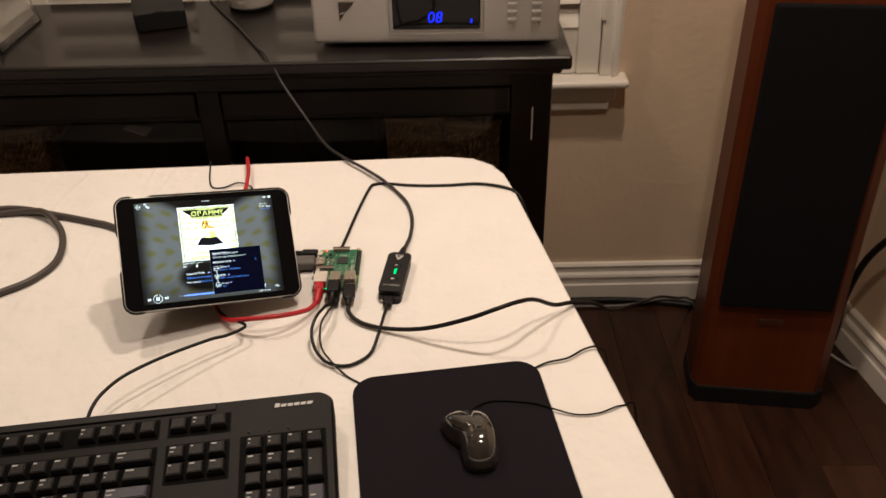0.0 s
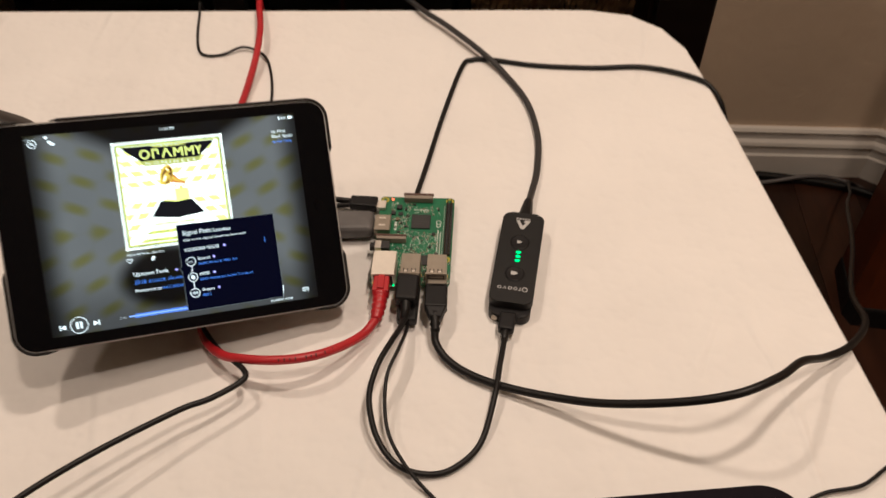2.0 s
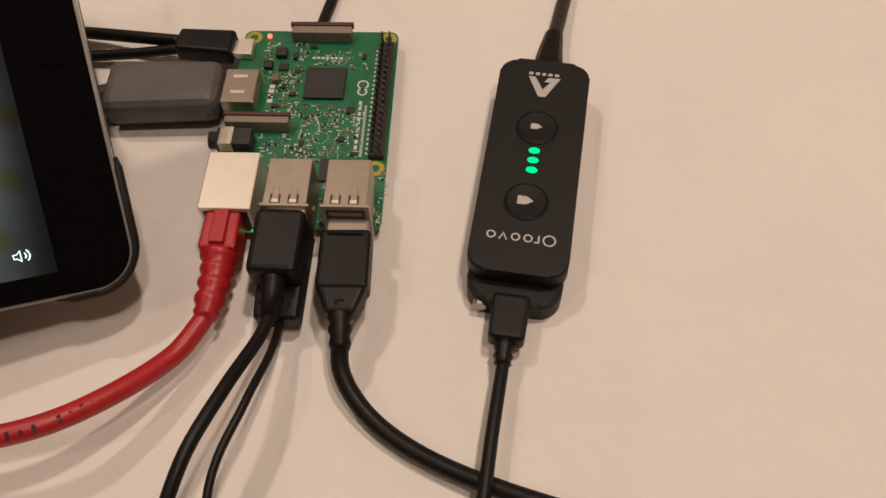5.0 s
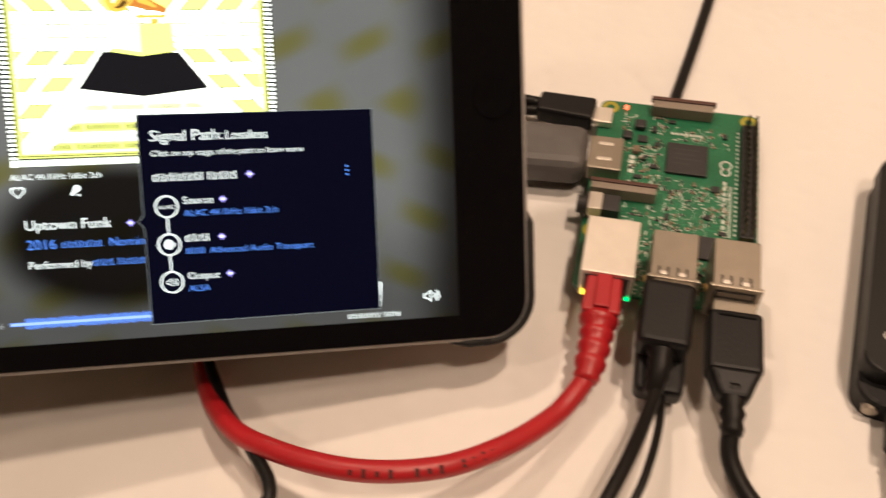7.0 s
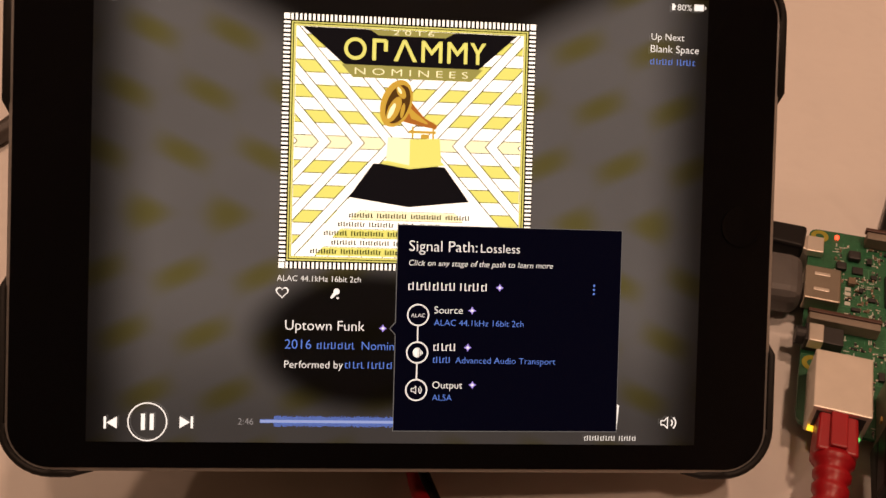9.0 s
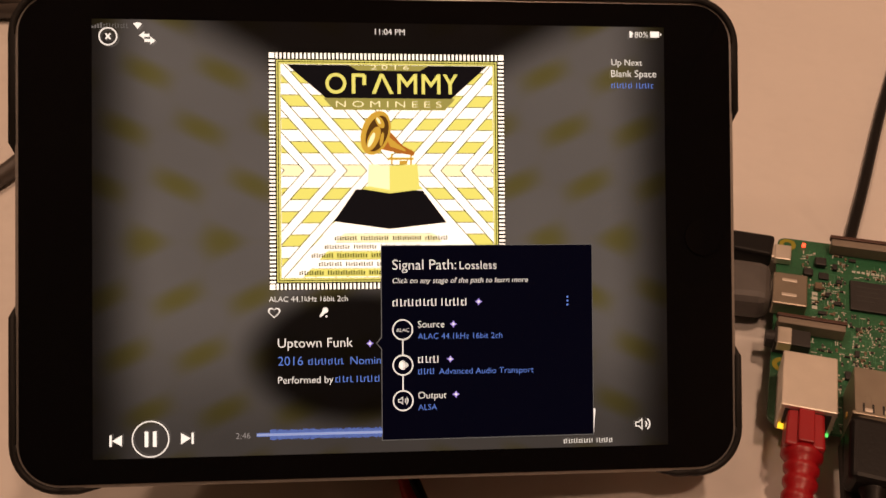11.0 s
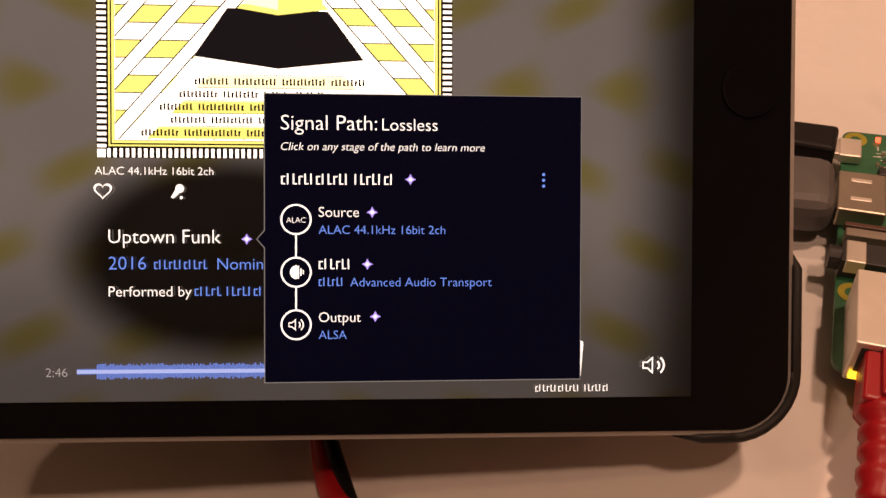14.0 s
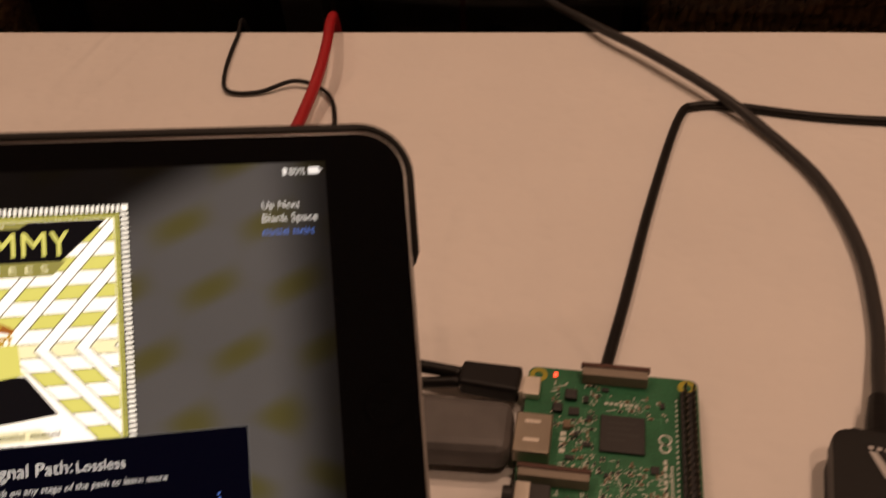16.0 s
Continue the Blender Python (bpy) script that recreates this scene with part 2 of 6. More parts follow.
def tube(pts, r, bm=None, n=12, step=7, radii=None):
    bm = bm or bmesh.new()
    path = smooth_path(pts, step) if step else [Vector(q) for q in pts]
    rings = []
    side = Vector((0, 0, 1))
    for i, q in enumerate(path):
        d = (path[min(i + 1, len(path) - 1)] - path[max(i - 1, 0)]).normalized()
        a = d.cross(side)
        if a.length < 1e-4:
            a = d.cross(Vector((1, 0, 0)))
        a.normalize()
        b = d.cross(a)
        rr = radii[i] if radii else r
        rings.append([bm.verts.new(q + rr * (a * math.cos(2 * math.pi * k / n) + b * math.sin(2 * math.pi * k / n))) for k in range(n)])
    for i in range(len(rings) - 1):
        for k in range(n):
            bm.faces.new((rings[i][k], rings[i][(k + 1) % n], rings[i + 1][(k + 1) % n], rings[i + 1][k]))
    bm.faces.new(rings[0][::-1])
    bm.faces.new(rings[-1])
    bmesh.ops.recalc_face_normals(bm, faces=bm.faces)
    return bm


def lathe(profile, bm=None, n=40, cx=0.0, cy=0.0):
    bm = bm or bmesh.new()
    rows = [[bm.verts.new((cx + r * math.cos(2 * math.pi * k / n), cy + r * math.sin(2 * math.pi * k / n), z)) for k in range(n)] for r, z in profile]
    for i in range(len(rows) - 1):
        for k in range(n):
            bm.faces.new((rows[i][k], rows[i][(k + 1) % n], rows[i + 1][(k + 1) % n], rows[i + 1][k]))
    bm.faces.new(rows[0][::-1])
    bm.faces.new(rows[-1])
    bmesh.ops.recalc_face_normals(bm, faces=bm.faces)
    return bm


def letters(name, s, x, y, width, z, material, parent, height=None, shear=0.0, thin=0.0):
    """Writing in the built-in font, lying in the parent's plane, its baseline from (x, y), width metres long."""
    c = bpy.data.curves.new(name, "FONT")
    c.body, c.resolution_u, c.shear, c.offset = s, 3, shear, -thin
    ob = bpy.data.objects.new(name, c)
    scene.collection.objects.link(ob)
    bpy.context.view_layer.update()
    me = bpy.data.meshes.new_from_object(ob.evaluated_get(bpy.context.evaluated_depsgraph_get()))
    bpy.data.objects.remove(ob)
    xs = [v.co.x for v in me.vertices]
    ys = [v.co.y for v in me.vertices]
    k = width / (max(xs) - min(xs))
    ky = height / max(ys) if height else k
    x_min = min(xs)
    for v in me.vertices:
        v.co = Vector((x + (v.co.x - x_min) * k, y + v.co.y * ky, z))
    me.materials.append(material)
    o = new(name, me)
    o.parent = parent
    return o


def bars(name, x, y, widths, h, gap, z, material, parent):
    """Plain bars in place of writing."""
    bm = bmesh.new()
    for wd in widths:
        flat(rect(x, y, x + wd, y + h), z, bm)
        x += wd + gap
    return part(name, bm, material, parent)


# ---------- the room ----------
YB = 0.885
T = 0.74
WX0, WX1, WZ0, WZ1 = -1.15, 0.486, 0.634, 2.05


def extrude_z(name, pts, z0, z1, material, parent=None, label=""):
    return part(name, prism(pts, z0, z1), material, parent, label)


def setting(ob, label, category):
    return tagged(ob, label, category, kind="structure")


bm = bmesh.new()
for a in ((-2.6, 0, WX0, CEIL), (WX1, 0, 0.93, CEIL), (WX0, 0, WX1, WZ0), (WX0, WZ1, WX1, CEIL)):
    add_box(bm, a[0], YB, a[1], a[2], YB + 0.14, a[3])
setting(part("wall_back", bm, WALLM), "beige wall with fine orange-peel texture and a window", "wall")
CA, CB = Vector((0.815, YB, 0)), Vector((1.10, 0.70, 0))
CC = Vector((1.36, -0.85, 0))


def wall_between(name, a, b, label, thick=0.12):
    d = (b - a).normalized()
    nrm = Vector((-d.y, d.x, 0))
    pts = [(p.x, p.y) for p in (a, b, b + nrm * thick, a + nrm * thick)]
    return setting(extrude_z(name, pts, 0, CEIL, WALLM), label, "wall")


wall_between("wall_corner", CA, CB + (CB - CA).normalized() * 0.02, "beige textured wall across the corner of the room")
wall_between("wall_right", CB, CC, "beige textured side wall")
wall_between("wall_right_near", CC, Vector((1.36, -3.2, 0)), "plain beige side wall")
setting(part("wall_left", box(-2.74, -3.2, 0, -2.6, YB + 0.14, CEIL), WALLM), "plain beige side wall", "wall")
setting(part("wall_front", box(-2.74, -3.34, 0, 1.6, -3.2, CEIL), WALLM), "plain beige wall behind the table", "wall")
setting(part("ceiling", box(-2.74, -3.34, CEIL, 1.6, YB + 0.14, CEIL + 0.1), CEILM), "white painted ceiling with recessed lamps", "ceiling")


def base_profile(a, b, name):
    """Moulded baseboard along a wall's foot, from a to b."""
    d = (b - a).normalized()
    out = Vector((d.y, -d.x, 0))
    prof = [(0, 0), (0.017, 0), (0.017, 0.052), (0.0135, 0.056), (0.0135, 0.072), (0.0165, 0.077), (0.0145, 0.084), (0.009, 0.09), (0.009, 0.104), (0.012, 0.109), (0.008, 0.115), (0, 0.116)]
    m = bmesh.new()
    rows = [[m.verts.new(p + out * o + Vector((0, 0, z))) for o, z in prof] for p in (a, b)]
    for i in range(len(prof)):
        j = (i + 1) % len(prof)
        m.faces.new((rows[0][i], rows[0][j], rows[1][j], rows[1][i]))
    m.faces.new(rows[0])
    m.faces.new(rows[1][::-1])
    bmesh.ops.recalc_face_normals(m, faces=m.faces)
    setting(part(name, m, TRIM), "white moulded wooden baseboard", "baseboard")


base_profile(Vector((-2.6, YB, 0)), Vector((0.812, YB, 0)), "baseboard_back")
base_profile(CA, CB, "baseboard_corner")
base_profile(CB, CC, "baseboard_right")

# window with plantation shutters
win = thing("window_1", "white painted window with closed plantation shutters", "window", kind="structure")
yo = YB
bm = bmesh.new()
add_box(bm, WX1, yo - 0.018, WZ0, WX1 + 0.044, yo + 0.02, WZ1 + 0.06, 0.004)
add_box(bm, WX1 + 0.024, yo - 0.026, WZ0, WX1 + 0.038, yo - 0.012, WZ1 + 0.05, 0.004)
add_box(bm, WX0 - 0.05, yo - 0.018, WZ0, WX0, yo + 0.02, WZ1 + 0.06, 0.004)
add_box(bm, WX0, yo - 0.018, WZ1, WX1, yo + 0.02, WZ1 + 0.06, 0.004)
part("window_frame", bm, TRIM, win)
bm = bmesh.new()
add_box(bm, WX1 - 0.04, yo + 0.022, WZ0, WX1, yo + 0.07, WZ1)
add_box(bm, WX0, yo + 0.022, WZ0, WX0 + 0.04, yo + 0.07, WZ1)
add_box(bm, WX0 + 0.04, yo + 0.022, WZ0, WX1 - 0.04, yo + 0.07, WZ0 + 0.05)
part("inner_frame", bm, TRIM, win)
part("window_sill", box(WX0 - 0.07, yo - 0.052, WZ0 - 0.018, WX1 + 0.062, yo + 0.10, WZ0, 0.008, 3), TRIM, win)
bm = bmesh.new()
add_box(bm, WX0 - 0.05, yo - 0.022, WZ0 - 0.060, WX1 + 0.040, yo + 0.005, WZ0 - 0.022, 0.005)
add_box(bm, WX0 - 0.045, yo - 0.015, WZ0 - 0.085, WX1 + 0.028, yo + 0.005, WZ0 - 0.056, 0.005)
part("window_apron", bm, TRIM, win)
part("pane", box(WX0, yo + 0.085, WZ0, WX1, yo + 0.09, WZ1), glass_mat("night_window_glass", (0.9, 0.93, 0.95)), win)
sx = WX0 + 0.001
PW = (WX1 - WX0 - 0.002) / 4
for k in range(4):
    x0, x1 = sx + k * PW + 0.0008, sx + (k + 1) * PW - 0.0008
    sh = part("shutter_panel", box(x0, yo - 0.008, WZ0 + 0.0015, x0 + 0.05, yo + 0.018, WZ1 - 0.01, 0.003), TRIM, win)
    bm = box(x1 - 0.05, yo - 0.008, WZ0 + 0.0015, x1, yo + 0.018, WZ1 - 0.01, 0.003)
    part("stile", bm, TRIM, sh)
    bm = box(x0 + 0.05, yo - 0.005, WZ0 + 0.0015, x1 - 0.05, yo + 0.016, WZ0 + 0.112, 0.003)
    part("rail", bm, TRIM, sh)
    for i in range(20):
        z = WZ0 + 0.135 + i * 0.052
        if z > WZ1 - 0.05:
            break
        bm = prism([(-0.03, -0.004), (0.03, -0.001), (0.03, 0.003), (-0.03, 0.004)], x0 + 0.051, x1 - 0.051)
        lo = part("louvre", bm, TRIM, sh)
        lo.matrix_local = Matrix.Translation((0, yo + 0.006, z)) @ Matrix.Rotation(radians(70), 4, "X") @ Matrix(((0, 0, 1, 0), (1, 0, 0, 0), (0, 1, 0, 0), (0, 0, 0, 1)))
    for z in (0.76, 1.6):
        part("hinge", box(x1 - 0.004, yo - 0.022, z, x1 + 0.006, yo - 0.006, z + 0.05, 0.002), TRIM, sh)

# recessed lamps
for lx, ly, k in LAMPS:
    dl = thing("recessed_downlight", "round white recessed ceiling lamp, switched on", "ceiling lamp", pose(lx, ly, CEIL), "ceiling downlights")
    bm = bmesh.new()
    lathe([(0.06, -0.002), (0.085, -0.002), (0.088, -0.006), (0.062, -0.010)], bm)
    part("trim_ring", bm, WHITEP, dl)

# ---------- sideboard ----------
SBX0, SBX1, SBF, SBB, SBT = -1.10, 0.34, 0.55, 0.868, 0.822
sb = thing("sideboard", "dark espresso wooden sideboard with drawers and open bays against the wall", "sideboard")
part("top", box(SBX0 - 0.028, SBF - 0.036, SBT - 0.026, SBX1 + 0.028, SBB, SBT, 0.006, 3), ESPRESSO, sb)
part("top_moulding", box(SBX0 - 0.014, SBF - 0.018, SBT - 0.040, SBX1 + 0.014, SBB, SBT - 0.026, 0.005), ESPRESSO, sb)
ZT = SBT - 0.040
for x0, x1 in ((SBX0, SBX0 + 0.075), (SBX1 - 0.075, SBX1)):
    part("end_stile", box(x0, SBF, 0, x1, SBF + 0.05, ZT, 0.003), ESPRESSO, sb)
part("side_panel", box(SBX1 - 0.02, SBF + 0.05, 0.05, SBX1, SBB, ZT, 0.002), ESPRESSO, sb)
part("side_panel", box(SBX0, SBF + 0.05, 0.05, SBX0 + 0.02, SBB, ZT, 0.002), ESPRESSO, sb)
part("back_panel", box(SBX0 + 0.02, SBB - 0.012, 0.05, SBX1 - 0.02, SBB, ZT), INSIDE, sb)
part("bottom_shelf", box(SBX0 + 0.02, SBF + 0.01, 0.06, SBX1 - 0.02, SBB - 0.012, 0.085), ESPRESSO, sb)
part("middle_shelf", box(SBX0 + 0.02, SBF + 0.03, 0.36, SBX1 - 0.02, SBB - 0.012, 0.38), ESPRESSO, sb)
part("drawer_floor", box(SBX0 + 0.02, SBF + 0.012, 0.692, SBX1 - 0.02, SBB - 0.012, 0.704), ESPRESSO, sb)
part("upper_rail", box(SBX0 + 0.075, SBF, 0.755, SBX1 - 0.075, SBF + 0.02, ZT), ESPRESSO, sb)
part("middle_stile", box(-0.314, SBF, 0.06, -0.273, SBF + 0.04, 0.755, 0.002), ESPRESSO, sb)
for x0, x1 in ((-1.022, -0.318), (-0.269, 0.262)):
    part("drawer_front", box(x0, SBF - 0.003, 0.704, x1, SBF + 0.018, 0.752, 0.003), ESPRESSO, sb)
part("divider", box(-0.300, SBF + 0.04, 0.085, -0.285, SBB - 0.012, 0.692), INSIDE, sb)
part("plinth", box(SBX0 + 0.02, SBF + 0.02, 0, SBX1 - 0.02, SBF + 0.04, 0.06), ESPRESSO, sb)
SMOKE = glass_mat("smoked_glass", (0.86, 0.84, 0.83))
for x0, x1 in ((-1.022, -0.318), (-0.269, 0.262)):
    dr = part("door", box(x0, SBF + 0.003, 0.088, x1, SBF + 0.02, 0.110, 0.002), ESPRESSO, sb, "dark framed smoked-glass door")
    pg = part("pane", box(x0, SBF + 0.009, 0.110, x1, SBF + 0.013, 0.690), SMOKE, dr)
hd = part("handle", box(0.3005, SBF - 0.022, 0.652, 0.3045, SBF - 0.017, 0.722, 0.002), CHROME, sb, "slim vertical chrome handle")
for z in (0.662, 0.708):
    part("handle_post", box(0.300, SBF - 0.018, z, 0.305, SBF, z + 0.006), CHROME, hd)


def basket(x0, x1, y0, y1, z0, z1, label):
    b = thing("wicker_basket", label, "basket", pose((x0 + x1) / 2, (y0 + y1) / 2, z0), "baskets in the sideboard")
    wx, wy, h = (x1 - x0) / 2, (y1 - y0) / 2, z1 - z0
    m = bmesh.new()
    rng = random.Random(int(x0 * 1000) + 7)
    n = int((wx + wy) * 4 / 0.0085)
    for i in range(n):
        f = i / n * (wx + wy) * 4
        cx, cy = ((-wx + f, -wy) if f < 2 * wx else (wx, -wy + f - 2 * wx) if f < 2 * wx + 2 * wy else (wx - (f - 2 * wx - 2 * wy), wy) if f < 4 * wx + 2 * wy else (-wx, wy - (f - 4 * wx - 2 * wy)))
        ph = rng.uniform(0, 6.28)
        pts = []
        for k in range(int(h / 0.009) + 1):
            o = 0.0016 * math.sin(k * 2.1 + ph)
            pts.append((cx + o, cy + o * 0.8, min(0.009 * k, h)))
        tube(pts, 0.0046, m, 5, 0)
    part("weave", m, WICKER, b)
    part("rim", tube([(-wx, -wy, h), (wx, -wy, h), (wx, wy, h), (-wx, wy, h), (-wx, -wy, h)], 0.008, None, 8, 3), WICKER, b)


basket(0.030, 0.132, 0.615, 0.84, 0.381, 0.662, "woven brown seagrass basket on the sideboard shelf")
basket(0.140, 0.246, 0.615, 0.84, 0.381, 0.650, "woven brown seagrass basket on the sideboard shelf")
basket(-1.0, -0.66, 0.615, 0.84, 0.381, 0.655, "wide woven brown seagrass basket on the sideboard shelf")
rc = thing("receiver", "black electronic receiver with small knobs in the dark sideboard bay", "receiver", pose(-0.06, 0.72, 0.381))
part("chassis", box(-0.20, -0.10, 0.01, 0.06, 0.10, 0.235, 0.003), BLACKP, rc)
for kx in (-0.06, 0.0):
    part("knob", lathe([(0.016, 0), (0.016, 0.012), (0.013, 0.015)], None, 20), GLASSK, rc, "small glossy black knob").matrix_local = pose(kx, -0.10, 0.19, 90)
for i, (kx, kz) in enumerate(((-0.12, 0.19), (-0.11, 0.16), (-0.06, 0.15), (-0.02, 0.15))):
    part("button", box(kx, -0.104, kz, kx + 0.012, -0.098, kz + 0.006), DARKGREY, rc)
for x in (-0.19, 0.04):
    part("foot", lathe([(0.012, 0), (0.012, 0.01)], None, 12), RUBBER, rc).location = (x, -0.06, 0)
    part("foot", lathe([(0.012, 0), (0.012, 0.01)], None, 12), RUBBER, rc).location = (x, 0.06, 0)
ar = thing("cable_box", "black electronic box inside the dark sideboard bay", "box", pose(-0.47, 0.72, 0.381))
part("shell", box(-0.15, -0.118, 0, 0.15, 0.11, 0.255, 0.004), BLACKP, ar)
part("front_panel", box(-0.146, -0.121, 0.006, 0.146, -0.1185, 0.249, 0.001), GLASSK, ar, "glossy black front panel")
lf = thing("leaflet", "small folded grey-white paper leaflet lying on a black box", "leaflet", pose(-0.475, 0.63, 0.637, 0, 0, -12))
part("sheet", prism([(-0.03, 0.01), (0.03, -0.012), (0.028, 0.02), (-0.02, 0.022)], 0, 0.004), PAPER, lf)

# ---------- things on the sideboard ----------
cd = thing("cd_player", "silver disc player with blue digits on the sideboard", "disc player", pose(-0.090, 0.583, SBT, 0, 0, -1.8))
part("chassis", box(0.008, 0.012, 0.010, 0.430, 0.25, 0.125, 0.003), SILVER, cd)
fa = part("fascia", box(0, -0.004, 0.008, 0.438, 0.012, 0.130, 0.006, 3), SILVER, cd)
part("window_bezel", box(0.137, -0.0065, 0.027, 0.305, -0.003, 0.117, 0.004), SILVER, fa)
wi = part("display_window", box(0.143, -0.0075, 0.034, 0.299, -0.0045, 0.110, 0.003), GLASSK, fa)
dg = letters("digits", "08", 0.206, 0.047, 0.026, 0, LED_B, None, 0.019, 0.12)
dg.parent = wi
dg.matrix_local = Matrix.Translation((0, -0.0082, 0)) @ Matrix.Rotation(radians(90), 4, "X")
part("indicator", box(0.281, -0.0085, 0.046, 0.284, -0.0074, 0.053), LED_B, wi)
for cx in (0.354, 0.397):
    for cz in (0.046, 0.060, 0.074, 0.088):
        part("button", box(cx - 0.0085, -0.0085, cz, cx + 0.0085, -0.0035, cz + 0.007, 0.002), SILVER, fa)
lg = part("emblem", prism([(0, 0.034), (0.028, 0.034), (0.012, 0.016), (0.0, 0.0)], -0.0009, 0.0009), BRONZE, fa, "dark triangular emblem")
lg.matrix_local = Matrix.Translation((0.049, -0.005, 0.050)) @ Matrix.Rotation(radians(90), 4, "X")
sl = part("slash", prism([(0.001, 0.0125), (0.028, 0.0185), (0.028, 0.0205), (0.001, 0.0145)], 0.001, 0.0014), SILVER, lg, "pale slanting stroke")
for fx in (0.05, 0.40):
    for fy in (0.04, 0.21):
        part("foot", lathe([(0.02, 0), (0.021, 0.010)], None, 20), RUBBER, cd).location = (fx, fy, 0)

tb = thing("media_box", "small square black set-top box on the sideboard", "set-top box", pose(-0.4240, 0.772, SBT, 0, 0, 18.6))
part("shell", prism(round_rect(0.096, 0.180, 0.010), 0.004, 0.036, None, 0.004, 3), DARKGREY, tb)
part("base", prism(round_rect(0.090, 0.172, 0.010), 0.0, 0.004), RUBBER, tb)
part("thumb_notch", prism([(-0.014, -0.0895), (0.014, -0.0895), (0.006, -0.082), (-0.006, -0.082)], 0.0335, 0.0365), WELLM, tb, "small dark notch in the front edge")
sp = thing("round_speaker", "white round tabletop speaker with a dark foot ring", "speaker", pose(-0.249, 0.82, SBT))
part("shell", lathe([(0.044, 0.008), (0.047, 0.012), (0.047, 0.11), (0.043, 0.125), (0.02, 0.13)]), WHITEP, sp, smooth=True)
part("foot_ring", lathe([(0.041, 0), (0.044, 0.003), (0.044, 0.008)]), RUBBER, sp)
bars("print", -0.016, 0.0, [0.014], 0.003, 0.002, 0, PRINT, sp).matrix_local = Matrix.Translation((0, -0.0475, 0.022)) @ Matrix.Rotation(radians(90), 4, "X")
fr = thing("acrylic_frame", "clear acrylic stand holding a white sheet on the sideboard", "picture stand", pose(-0.66, 0.67, SBT))
part("base", box(-0.06, -0.09, 0, 0.004, 0.09, 0.004, 0.001), ACRYL, fr)
pn = part("panel", box(-0.003, -0.09, 0, 0.003, 0.09, 0.14, 0.001), ACRYL, fr)
pn.matrix_local = pose(0, 0, 0.004, 0, -14, 0)
sheet = part("sheet", box(-0.0052, -0.085, 0.012, -0.0040, 0.085, 0.135), PAPER, fr)
sheet.matrix_local = pose(-0.002, 0, 0.004, 0, -14, 0)

# ---------- floor-standing loudspeaker ----------
ls = thing("tower_speaker", "tall cherry wood floor-standing loudspeaker with a black cloth grille", "loudspeaker", pose(0.70, 0.497, 0, -3.5, 0, -7.6))
WS, CH, DS, HS = 0.247, 0.030, 0.12, 1.06
outline = [(0, 0), (WS, 0), (WS + 0.024, CH * 0.75), (WS + 0.024, DS), (-0.013, DS), (-0.013, CH * 0.75)]
part("cabinet", prism(outline, 0.045, HS, None, 0.006), CHERRY, ls)
part("plinth", prism([(x + (0.003 if x > 0.1 else -0.003), y + (-0.003 if y < 0.1 else 0.0)) for x, y in outline], 0.0, 0.046, None, 0.006), BLACKP, ls)
part("grille", box(0.010, -0.014, 0.27, WS - 0.008, 0.002, 0.900, 0.006, 3), GRILLE, ls)
bg = part("badge", box(0.098, -0.0025, 0.222, 0.148, 0.001, 0.236, 0.001), BROWN, ls, "small bronze badge")
bars("badge_line", 0.103, 0.0, [0.04], 0.0022, 0.0, 0, CHERRY, bg).matrix_local = Matrix.Translation((0, -0.003, 0.228)) @ Matrix.Rotation(radians(90), 4, "X")


def cord(name, label, pts, r, material, category="cable", n=12):
    c = thing(name, label, category)
    part("cord", tube(pts, r, None, n), material, c, smooth=True)
    return c


cord("speaker_cable", "thick black loudspeaker cable against the side wall", [(1.00, 0.66, 0.02), (1.04, 0.62, 0.06), (1.035, 0.61, 0.2), (1.05, 0.59, 0.33), (1.08, 0.53, 0.43), (1.12, 0.42, 0.47)], 0.008, RUBBER)
cord("white_floor_cord", "thin white cord lying on the floor by the wall", [(1.04, 0.68, 0.004), (1.07, 0.62, 0.004), (1.10, 0.585, 0.004), (1.125, 0.59, 0.006), (1.135, 0.56, 0.05)], 0.0035, WHITEC)
cord("black_floor_cord", "black cable along the foot of the wall", [(0.30, 0.80, 0.008), (0.42, 0.855, 0.008), (0.55, 0.862, 0.008), (0.68, 0.85, 0.008), (0.80, 0.82, 0.008), (0.9, 0.75, 0.008)], 0.008, RUBBER)
cord("grey_floor_cord", "thin grey cable along the foot of the wall", [(0.34, 0.82, 0.006), (0.46, 0.838, 0.006), (0.60, 0.838, 0.007), (0.70, 0.845, 0.022), (0.78, 0.85, 0.004), (0.86, 0.78, 0.004)], 0.004, GREYC2)

# ---------- table ----------
tbl = thing("dining_table", "rectangular dining table covered by a white cloth", "table")
back = lambda x: 0.3125 + 0.037 * (x - 0.15)
right = lambda y: 0.243 - 0.187 * (y - 0.206)
# rounded back right corner, then the other corners out of view
cb = [(-0.95, back(-0.95)), (0.10, back(0.10)), (0.148, back(0.148) - 0.001), (0.186, 0.304), (0.214, 0.283), (0.232, 0.252), (0.243, 0.206), (right(0.1), 0.1), (right(-0.6), -0.6), (right(-0.9), -0.9), (-0.75, -1.0)]
ctr = Vector((-0.2, -0.3))
top_pts = [(ctr.x + (x - ctr.x) * 0.99, ctr.y + (y - ctr.y) * 0.99) for x, y in cb]
part("tabletop", prism(top_pts, T - 0.03, T - 0.004), ESPRESSO, tbl)
for lx, ly in ((0.17, 0.2), (-0.85, 0.18), (0.30, -0.82), (-0.68, -0.86)):
    part("leg", box(lx - 0.03, ly - 0.03, 0, lx + 0.03, ly + 0.03, T - 0.03, 0.004), ESPRESSO, tbl)
